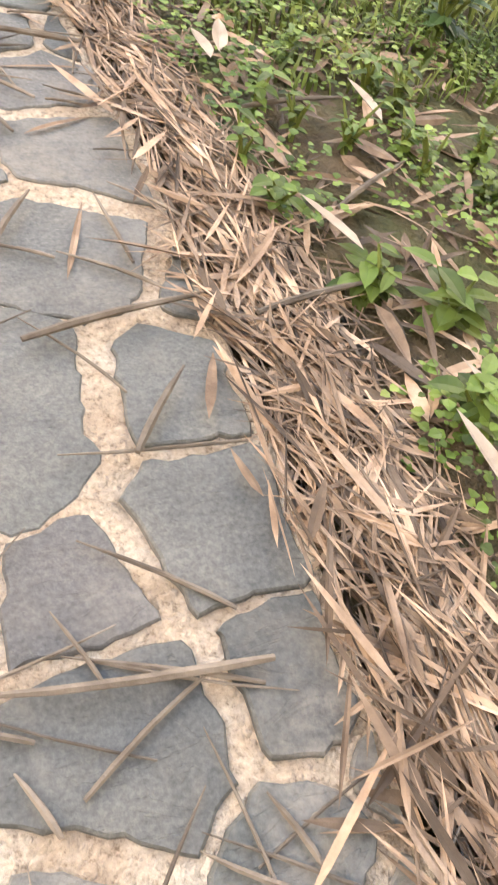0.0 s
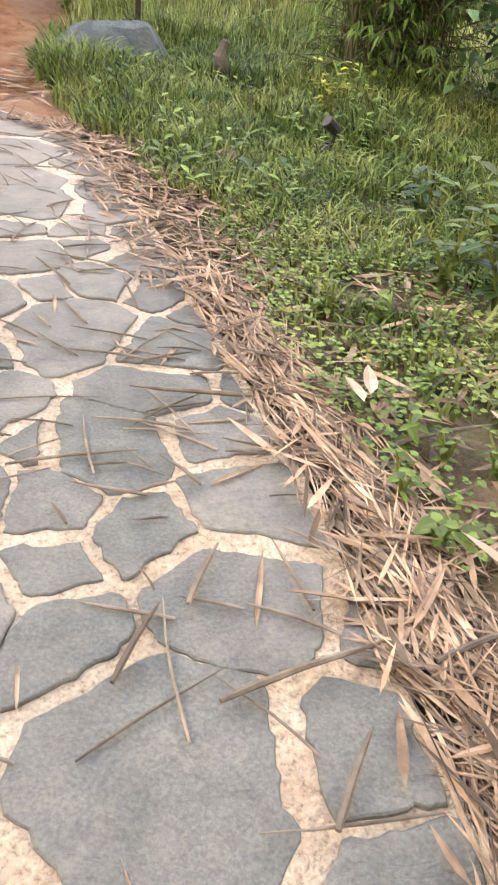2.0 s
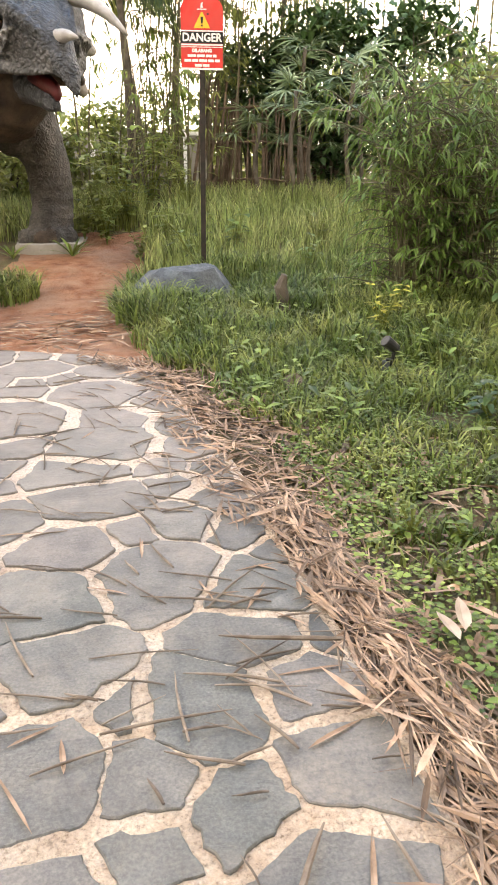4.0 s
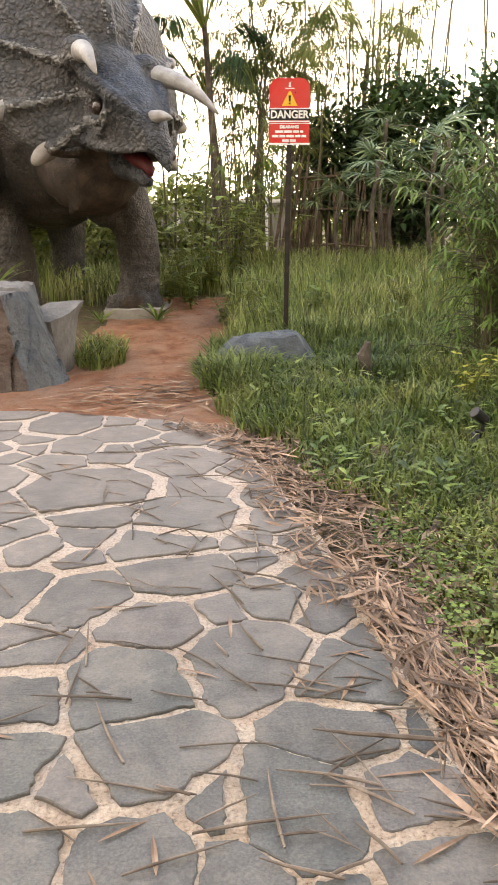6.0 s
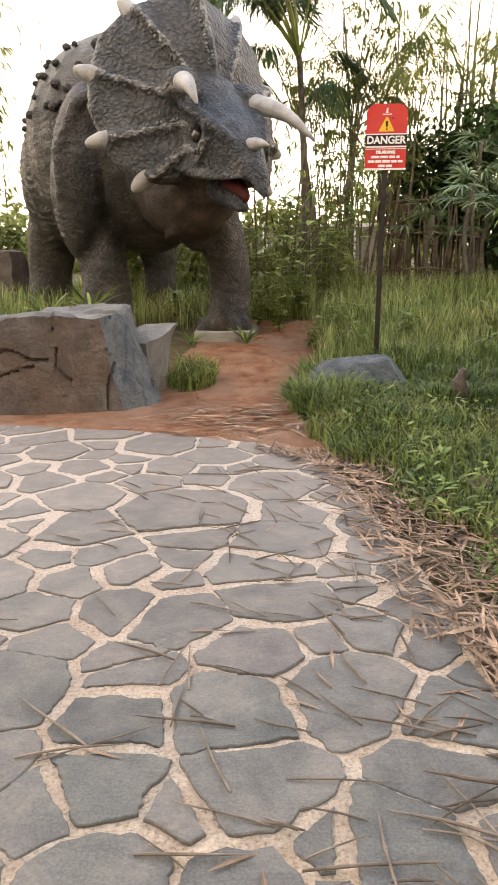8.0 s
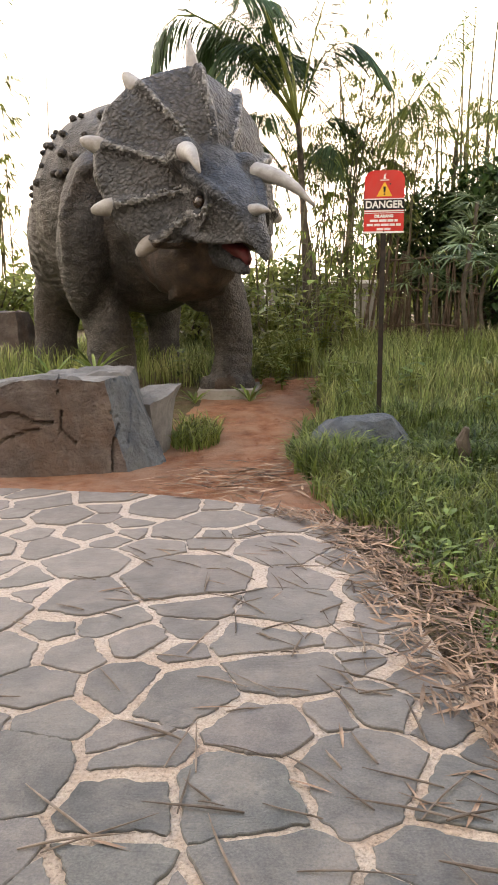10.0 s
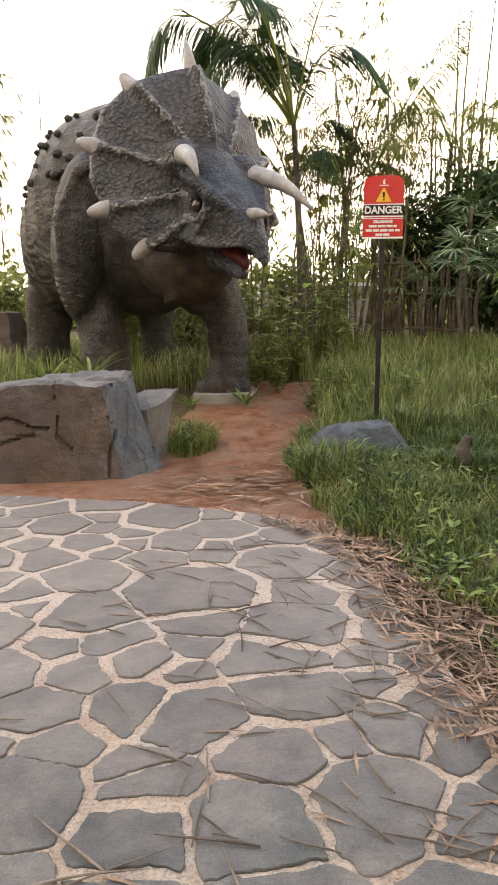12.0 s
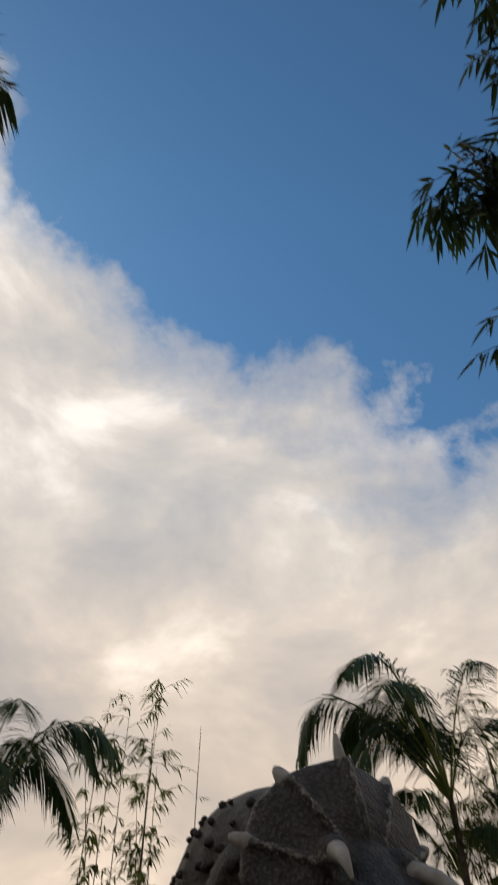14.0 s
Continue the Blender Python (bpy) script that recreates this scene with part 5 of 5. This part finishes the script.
bush((3.1, 12.0), 1.0, 0.7, 0.5, 2.9, 330, 0.16, M_LEAF, "dense dark green broad-leaved shrub", 1)
bush((4.6, 12.2), 1.1, 0.8, 0.4, 3.1, 330, 0.16, M_LEAF, "dense dark green broad-leaved shrub", 2)
bush((2.1, 12.6), 0.8, 0.6, 0.9, 2.6, 220, 0.15, M_LEAF, "dense dark green broad-leaved shrub", 3)
bush((6.3, 11.5), 1.2, 0.9, 0.2, 2.9, 260, 0.17, M_LEAF, "dense dark green broad-leaved shrub", 4)
bush((3.9, 8.6), 0.9, 0.8, 0.0, 1.9, 240, 0.12, M_OLIVE, "leafy green shrub at the garden edge", 5)
bush((3.2, 4.1), 0.8, 0.9, 0.0, 1.5, 220, 0.11, M_LEAF, "leafy green shrub at the garden edge", 6)
bush((-1.9, 12.4), 1.3, 0.7, 0.0, 1.5, 240, 0.14, M_OLIVE, "bright green shrub seen under the statue", 7)
bush((-0.2, 12.6), 0.9, 0.7, 0.0, 1.6, 160, 0.14, M_OLIVE, "olive green shrub behind the saplings", 8)
bush((-5.2, 12.5), 1.2, 0.8, 0.0, 1.4, 200, 0.14, M_OLIVE, "olive green shrub in tall grass", 9)
bush((-7.6, 13.0), 1.5, 0.9, 0.0, 1.9, 220, 0.15, M_OLIVE, "olive green shrub in tall grass", 10)


def far_woods():
    """The distant wall of trees all round the garden, with an unseen light-blocking part behind the camera."""
    rng = random.Random(5)

    def spot(r):
        a = r.uniform(0, 2 * math.pi)
        back = 0.5 - 0.5 * math.cos(a)          # 0 ahead, 1 behind the camera
        d = r.uniform(21, 27) - 11 * back
        # behind the camera the unseen trees are raised to block sky light
        top = (1.6 + 0.8 * noise.noise((3 * math.cos(a), 3 * math.sin(a), 0)) + (1.2 if math.sin(a) > 0.1 else 0)) * (1 + 4.2 * back)
        return (d * math.sin(a), 4 + d * math.cos(a), r.uniform(0.2, max(0.8, top))), 1.4
    me = leafy_mass("far_woods", 2000, spot, 0.6, M_OLIVE, "", 6)
    tagged(new("far_woods", me), "distant belt of dark trees round the garden, with an unseen taller part behind that blocks sky light", "trees", kind="stuff")


far_woods()


# leaf sprays of a tall bamboo that hangs over the path
def overhang():
    rng = random.Random(12)
    base = tagged(new("bamboo_tree"), "tall bamboo arching over the path with hanging leaves", "bamboo")
    base.matrix_basis = pose(4.68, 2.6, 0.1)
    lv = Soup()
    for k, (tx, ty, tz) in enumerate(((-3.85, -0.6, 6.15), (-4.15, 0.5, 5.5), (-3.75, 1.0, 4.85), (-3.5, 0.2, 5.9), (-3.5, 0.8, 5.3), (-3.3, -0.5, 6.4), (-3.7, -0.1, 6.0), (-3.8, 0.6, 5.6))):
        tip = Vector((tx, ty, tz))
        start = Vector((0.2 * rng.uniform(-1, 1), 0.2 * rng.uniform(-1, 1), 0))
        top = Vector((-1.6, ty * 0.5, tz + 1.0))
        pts = [start, Vector((-0.1, 0, 3.0)), Vector((-0.6, ty * 0.2, 5.2)), top, tip.lerp(top, 0.4) + Vector((0, 0, 0.3)), tip]
        so = Soup()
        so.tube(pts, [0.045, 0.04, 0.03, 0.02, 0.01, 0.003], 7)
        for j in range(120):
            u = rng.uniform(0.0, 1.0)
            p = tip.lerp(top, 0.75 * u * u) + Vector((rng.gauss(0, 0.08), rng.gauss(0, 0.12), 0.25 * u * (1 - u)))
            b = rng.uniform(0, 6.28)
            tw = Vector((math.cos(b) * 0.8, math.sin(b) * 0.8, rng.uniform(-0.8, 0.1))) * rng.uniform(0.15, 0.4)
            lv.tube([p, p + tw], [0.004, 0.002], 4, 1)
            for q in range(9):
                c = b + rng.uniform(-1.3, 1.3)
                lv.leaf(p + tw * rng.uniform(0.3, 1), (0.5 * math.cos(c), 0.5 * math.sin(c), rng.uniform(-1.2, -0.2)), rng.uniform(0.12, 0.24), 0.026, 0.1, 0.25)
        piece("cane", so.mesh("cane", M_CANE), base)
    tagged(piece("foliage", lv.mesh("foliage", [M_LEAF, M_CANE]), base), kind="stuff")


overhang()


# ---------------------------------------------------------------- fence, wall, garden light, stump
def build_fence():
    base = tagged(new("stick_fence"), "rough fence of upright dry bamboo sticks", "fence")
    base.matrix_basis = pose(1.25, 11.4, ground_z(1.3, 11.4))
    rng = random.Random(3)
    for k in range(26):
        so = Soup()
        x = 0.055 * k + rng.uniform(-0.02, 0.02)
        lean, h = rng.uniform(-0.12, 0.12), rng.uniform(1.15, 1.6) - 0.2 * (k > 18)
        so.tube([(x, 0, -0.05), (x + lean * 0.5, 0.01, h * 0.5), (x + lean, 0, h)], [0.016, 0.015, 0.012], 6)
        piece("stick", so.mesh("stick", M_TWIG), base)
    for k in range(6):
        so = Soup()
        x = -0.35 + 0.1 * k
        so.tube([(x, -0.1, -0.05), (x + 0.18, -0.05, 1.0), (x + rng.uniform(0.2, 0.45), 0, rng.uniform(1.7, 2.3))], [0.025, 0.022, 0.015], 6)
        piece("stick", so.mesh("stick", M_TWIG), base, "leaning thicker stick")
    for z in (0.45, 0.95, 1.4):
        so = Soup()
        so.tube([(-0.1, -0.03, z), (0.7, -0.03, z + 0.04), (1.5, -0.03, z - 0.05)], [0.015, 0.016, 0.013], 6)
        piece("rail", so.mesh("rail", M_TWIG), base)


build_fence()


def build_far_wall():
    base = tagged(new("low_wall"), "pale low boundary wall with posts behind trees", "wall")
    base.matrix_basis = pose(0.4, 15.6, 0.2)
    part("wall_panel", box(-1.6, 1.2, 0, 0.12, 0, 1.25, 0.01), M_CONCRETE, base)
    part("coping", box(-1.65, 1.25, -0.03, 0.15, 1.253, 1.32, 0.01), M_WHITE, base)
    for x in (-1.0, -0.1, 0.75):
        part("post", box(x - 0.05, x + 0.05, -0.06, -0.004, 0, 1.36, 0.008), M_WHITE, base)


build_far_wall()


def build_spot_light():
    base = tagged(new("garden_spotlight"), "small black garden spotlight on a spike in grass", "light")
    base.matrix_basis = pose(1.335, 3.54, ground_z(1.33, 3.54) + 0.03, 0, 0, 15) @ Matrix.Scale(0.82, 4)
    for name, pts, r, mat in (("spike", [(0, 0, -0.05), (0, 0, 0.05), (0, 0, 0.10)], [0.004, 0.02, 0.022], M_BLACK),
                              ("socket", [(-0.02, 0, 0.02), (-0.02, 0, 0.09)], [0.026, 0.026], M_BLUESTONE),
                              ("bracket", [(0.02, 0, 0.08), (0.035, 0, 0.16), (0.0, 0, 0.2)], [0.012, 0.012, 0.01], M_BLACK),
                              ("lamp_head", [(0.05, 0.0, 0.14), (0.04, 0, 0.16), (-0.035, 0, 0.215), (-0.04, 0, 0.219)], [0.02, 0.032, 0.038, 0.034], M_BLACK)):
        so = Soup()
        so.tube(pts, r, 14)
        piece(name, so.mesh(name, mat), base)


build_spot_light()
so = Soup()
so.tube([(0, 0, -0.05), (0.01, 0, 0.12), (-0.01, 0.01, 0.26), (0.02, 0, 0.34)], [0.05, 0.042, 0.045, 0.02], 9)
ob = tagged(new("stump", so.mesh("stump", M_BARK)), "short broken reddish-brown stump in grass", "stump")
ob.matrix_basis = pose(1.08, 4.95, ground_z(1.08, 4.95), 4, -6, 0)


# ---------------------------------------------------------------- dry leaves and sticks
def litter():
    so = Soup()
    rng = random.Random(8)

    def lay(x, y, z, length, width, a, mi=0):
        tilt = rng.uniform(-0.12, 0.18)
        c = Vector((x, y, z))
        w = Vector((math.cos(a), math.sin(a), tilt))
        so.leaf(c - w * length * 0.5, w, length, width, rng.uniform(-0.05, 0.10), rng.uniform(-0.5, 0.7), (0.3 * rng.gauss(0, 1), 0.3 * rng.gauss(0, 1), 1), segs=4, mi=mi)

    for k in range(4000):                                   # the thick drift along the edge
        y = rng.uniform(-0.5, 2.15)
        wide = 0.22 - 0.02 * smooth(0.9, 2.1, y)
        t = rng.gauss(0.46, 0.29)
        x = edge_x(y) + wide * t
        if x < edge_x(y) - 0.03 - 0.08 * rng.random() ** 3:
            continue
        heap = 0.045 * max(0, 1 - abs(t - 0.4) / 0.8) + (0.02 if x < edge_x(y) else 0)
        stalk = rng.random() < 0.62
        lay(x, y, rng.uniform(0, 1) * heap + (0.018 if x < edge_x(y) else -0.012), rng.uniform(0.07, 0.21), rng.uniform(0.003, 0.007) if stalk else rng.uniform(0.007, 0.016),
            1.8 + rng.gauss(0, 0.5) + (rng.uniform(-1.5, 1.5) if rng.random() < 0.3 else 0))
    for k in range(1500):                                   # thinning out towards the far end
        y = rng.uniform(2.0, 4.1)
        x = edge_x(y) + rng.gauss(0.10, 0.16)
        if x < edge_x(y) - 0.15:
            continue
        lay(x, y, rng.uniform(-0.01, 0.02) + (0.02 if x < edge_x(y) else 0), rng.uniform(0.07, 0.2), rng.uniform(0.004, 0.013), 1.9 + rng.gauss(0, 0.8))
    for k in range(650):                                    # among the weeds
        y = rng.uniform(-0.3, 3.4)
        x = edge_x(y) + rng.uniform(0.25, 0.9) - 0.1 * smooth(1.8, 3.4, y)
        lay(x, y, ground_z(x, y) + rng.uniform(0.005, 0.04), rng.uniform(0.07, 0.2), rng.uniform(0.008, 0.028), rng.uniform(0, 6.28))
    for k in range(260):                                    # on the soil by the far edge
        x = rng.gauss(-0.3, 0.35)
        y = max(edge_far(x) - 0.05, rng.gauss(4.85, 0.3))
        lay(x, y, ground_z(x, y) + 0.035, rng.uniform(0.08, 0.22), rng.uniform(0.006, 0.02), rng.gauss(0.1, 0.6))
    tagged(new("leaf_litter", so.mesh("leaf_litter", M_LITTER)), "thick drift of dry tan bamboo leaves and sheaths", "leaf litter", kind="stuff")


litter()


def crumbs():
    """Clods and little stones on the bare soil."""
    rng = random.Random(17)
    so = Soup()
    for k in range(700):
        x, y = rng.uniform(-2.6, 0.2), rng.uniform(4.5, 8.0)
        if not on_soil(x, y):
            continue
        r = rng.uniform(0.004, 0.016) * (1.6 if rng.random() < 0.06 else 1)
        p = Vector((x, y, ground_z(x, y) + 0.008))
        ring = [p + Vector((r * math.cos(q) * rng.uniform(0.7, 1.2), r * math.sin(q) * rng.uniform(0.7, 1.2), r * rng.uniform(0.0, 0.4))) for q in (0, 1.05, 2.1, 3.14, 4.2, 5.2)]
        so.add([tuple(v) for v in ring] + [tuple(p + Vector((0, 0, r * rng.uniform(0.7, 1.1))))], [(i, (i + 1) % 6, 6) for i in range(6)])
    tagged(new("soil_clods", so.mesh("soil_clods", M_SOIL)), "small clods and crumbs of red soil", "soil", kind="stuff")


crumbs()


def fallen(name, x, y, a, length, width, z, label, mat, curl=0.05, thick=0.0, seg=5):
    """One dry leaf or stick lying on the ground; a in degrees."""
    so = Soup()
    w = Vector((math.cos(radians(a)), math.sin(radians(a)), 0.02))
    if thick:
        s = Vector((-w.y, w.x, 0))
        so.tube([w * length * (u - 0.5) + s * curl * length * math.sin(3 * u) + Vector((0, 0, thick + 0.002 * math.sin(5 * u))) for u in (0, 0.2, 0.45, 0.7, 1.0)], [thick * q for q in (0.7, 1.0, 0.9, 0.8, 0.3)], 6)
    else:
        so.leaf(-w * length * 0.5, w, length, width, curl, 0.5, (0.2, 0.1, 1), segs=seg)
    ob = new(name, so.mesh(name, mat))
    ob.matrix_basis = pose(x, y, z)
    return tagged(ob, label, "leaf" if not thick else "stick")


rs = random.Random(31)
for k in range(250):
    y = rs.uniform(-0.2, 3.7)
    x = edge_x(y) - abs(rs.gauss(0, 0.30 + 0.12 * y)) - 0.03
    a = rs.choice((rs.gauss(15, 22), rs.gauss(110, 25), rs.gauss(150, 15)))
    if y < 1.0 and rs.random() < 0.45:
        continue
    if rs.random() < 0.8:
        ob = fallen("dry_twig", x, y, a, rs.uniform(0.06, 0.27), 0, 0.010, "thin dry grey-brown twig lying on paving", M_STICK, rs.uniform(-0.035, 0.035), rs.uniform(0.0018, 0.004))
    else:
        ob = fallen("dry_leaf", x, y, a, rs.uniform(0.08, 0.2), rs.uniform(0.006, 0.012), 0.010, "narrow dry tan bamboo leaf lying on paving", M_LITTER)
    tagged(ob, group="litter on the paving")
M_PALE = material("pale_sheath", [(0.27, 0.195, 0.14), (0.43, 0.345, 0.265)], 12, 0.6, 0.3, 80)
for x, y, a, ln, w in ((1.05, 1.19, 102, 0.14, 0.034), (0.80, 1.41, 75, 0.12, 0.036), (0.75, 1.37, 100, 0.10, 0.034), (0.93, 0.40, 110, 0.17, 0.03), (0.86, 0.30, 100, 0.18, 0.035), (0.82, 0.80, 120, 0.15, 0.03)):
    fallen("bamboo_sheath", x, y, a, ln, w, 0.05, "pale papery bamboo sheath on the litter", M_PALE, -0.08)
for x, y, a, ln in ((0.76, 0.66, 14, 0.24), (0.45, 0.64, 14, 0.30), (0.34, 0.14, 175, 0.32), (0.38, 1.42, 170, 0.28), (0.92, 1.22, 12, 0.26), (0.98, 0.95, 35, 0.26), (0.46, 0.47, 55, 0.16), (0.2, 0.72, 60, 0.16), (0.32, 0.85, 62, 0.15)):
    fallen("dry_twig", x, y, a, ln, 0, 0.02, "longer dry brown stick", M_STICK, 0.02, 0.006)
ob = fallen("curled_leaf", 0.80, 3.33, 60, 0.13, 0.09, 0.04, "curled reddish-brown dead leaf in grass", M_TWIG, -0.3)


# ---------------------------------------------------------------- slate pieces of the paving
# the stones of the paving, row by row away from the start: centre and radius
ROW_START = [(0.48, -0.07, 0.06), (0.34, 0.08, 0.1), (0.53, 0.11, 0.08), (0.32, 0.22, 0.06), (0.5, 0.29, 0.09), (0.22, 0.53, 0.18), (0.49, 0.53, 0.09), (0.11, 0.75, 0.08), (0.37, 0.8, 0.15), (0.07, 0.91, 0.06),
             (0.25, 0.98, 0.1), (0.45, 1.05, 0.14), (0.07, 1.08, 0.09), (-0.11, 1.1, 0.12), (-0.37, 1.14, 0.12), (0.07, 1.24, 0.05), (0.19, 1.24, 0.13)]
ROW_MIDDLE = [(0.42, 1.27, 0.1), (-0.52, 1.33, 0.08), (-0.25, 1.34, 0.03), (-0.43, 1.39, 0.11), (-0.13, 1.42, 0.12), (0.32, 1.48, 0.12), (-0.42, 1.65, 0.14), (0.36, 1.66, 0.14), (-0.2, 1.68, 0.17),
              (-0.79, 1.73, 0.17), (0.11, 1.77, 0.17), (-0.43, 1.78, 0.12), (-0.47, 1.85, 0.07), (-0.13, 1.95, 0.15), (0.02, 2.01, 0.09), (0.36, 2.01, 0.1), (0.21, 2.06, 0.1)]
ROW_FAR = [(-0.36, 2.13, 0.16), (-0.85, 2.14, 0.12), (-0.56, 2.18, 0.12), (-0.09, 2.26, 0.18), (0.36, 2.46, 0.11), (-0.15, 2.49, 0.17), (-0.72, 2.61, 0.09), (-0.07, 2.75, 0.2), (-0.4, 2.8, 0.15),
           (-0.87, 2.84, 0.17), (-0.49, 3.09, 0.28), (-0.96, 3.25, 0.16), (-0.11, 3.45, 0.2)]


def clip_half(poly, px, py, nx, ny):
    """Keeps the part of a polygon where (p - point) . normal <= 0."""
    out = []
    for k in range(len(poly)):
        a, b = poly[k], poly[(k + 1) % len(poly)]
        da, db = (a[0] - px) * nx + (a[1] - py) * ny, (b[0] - px) * nx + (b[1] - py) * ny
        if da <= 0:
            out.append(a)
        if da * db < 0:
            u = da / (da - db)
            out.append((a[0] + (b[0] - a[0]) * u, a[1] + (b[1] - a[1]) * u))
    return out


def slate_mesh(poly, rng):
    """One flat stone with a wandering, chipped outline and worn rim, round its own centre."""
    cx, cy = sum(p[0] for p in poly) / len(poly), sum(p[1] for p in poly) / len(poly)
    ring = []
    for k in range(len(poly)):
        a, b = poly[k], poly[(k + 1) % len(poly)]
        n = max(1, int(math.dist(a, b) / 0.016))
        for q in range(n):
            u = q / n
            ring.append((a[0] + (b[0] - a[0]) * u, a[1] + (b[1] - a[1]) * u))
    m = len(ring)
    ring = [tuple(0.15 * ring[k - 1][i] + 0.7 * ring[k][i] + 0.15 * ring[(k + 1) % m][i] for i in (0, 1)) for k in range(m)]
    s = rng.uniform(0, 50)
    shift = lambda x, y, q: 0.016 * noise.noise((7 * x, 7 * y, q)) + 0.010 * noise.noise((27 * x, 27 * y, q)) + 0.006 * noise.noise((70 * x, 70 * y, q))
    ring = [(x + shift(x, y, s), y + shift(x, y, s + 9)) for x, y in ring]
    m = len(ring)
    top = rng.uniform(0.004, 0.009)
    tx, ty = rng.uniform(-0.012, 0.012), rng.uniform(-0.012, 0.012)
    verts, faces = [], []
    for inset, z in ((-0.004, -0.01), (-0.001, top - 0.0025), (0.002, top)):
        for x, y in ring:
            d = math.hypot(x - cx, y - cy) or 1
            k = max(0.3, 1 - inset / d)
            verts.append(((x - cx) * k, (y - cy) * k, z + ((x - cx) * tx + (y - cy) * ty if z > 0 else 0)))
    for k in range(2):
        for j in range(m):
            i = (j + 1) % m
            faces.append((k * m + j, k * m + i, (k + 1) * m + i, (k + 1) * m + j))
    faces.append(tuple(range(2 * m, 3 * m)))
    return (cx, cy), mesh_of("slate_stone", verts, faces, M_SLATE)


def build_paving():
    """Each stone fills its share of the ground between its neighbours, by its radius."""
    rng = random.Random(4)
    pts = ROW_START + ROW_MIDDLE + ROW_FAR
    for tries in range(9000):
        x, y = rng.uniform(-4.6, 0.75), rng.uniform(-1.2, 5.0)
        if not on_path(x - 0.02, y + 0.05 if y > 3.7 else y):
            continue
        r = rng.choice((0.2, 0.16, 0.13)) if tries < 1500 else rng.choice((0.10, 0.13)) if tries < 4500 else rng.choice((0.06, 0.08))
        if all(math.hypot((x - a) / 1.12, y - b) > 0.95 * (r + q) for a, b, q in pts):
            pts.append((x, y, r))
    arr = np.array(pts)
    for k, (x, y, r) in enumerate(pts):
        dx, dy = arr[:, 0] - x, arr[:, 1] - y
        d = np.hypot(dx, dy)
        poly = [(x - 0.5, y - 0.5), (x + 0.5, y - 0.5), (x + 0.5, y + 0.5), (x - 0.5, y + 0.5)]
        for j in np.argsort(d - arr[:, 2])[:26]:
            if j == k:
                continue
            nx, ny = dx[j] / d[j], dy[j] / d[j]
            reach = (d[j] ** 2 + r * r - arr[j, 2] ** 2) / (2 * d[j])
            mx, my = x + nx * reach, y + ny * reach
            gap = 0.005 + 0.026 * max(0.0, 0.40 + 0.9 * noise.noise((6 * mx, 6 * my, 5))) ** 1.4 * (1 + 0.9 * smooth(2.0, 2.8, my))
            poly = clip_half(poly, mx - nx * gap, my - ny * gap, nx, ny)
        for (x0, y0), (x1, y1) in zip(EDGE, EDGE[1:]):
            ln = math.dist((x0, y0), (x1, y1))
            nx, ny = (y1 - y0) / ln, -(x1 - x0) / ln
            poly = clip_half(poly, x0 - nx * 0.02, y0 - ny * 0.02, nx, ny)
        if len(poly) < 3:
            continue
        area = 0.5 * abs(sum(poly[i][0] * poly[(i + 1) % len(poly)][1] - poly[(i + 1) % len(poly)][0] * poly[i][1] for i in range(len(poly))))
        if area < 0.002:
            continue
        (cx, cy), me = slate_mesh(poly, rng)
        ob = piece("slate_stone", me, PAVEMENT)
        ob.location = (cx, cy, 0)


build_paving()
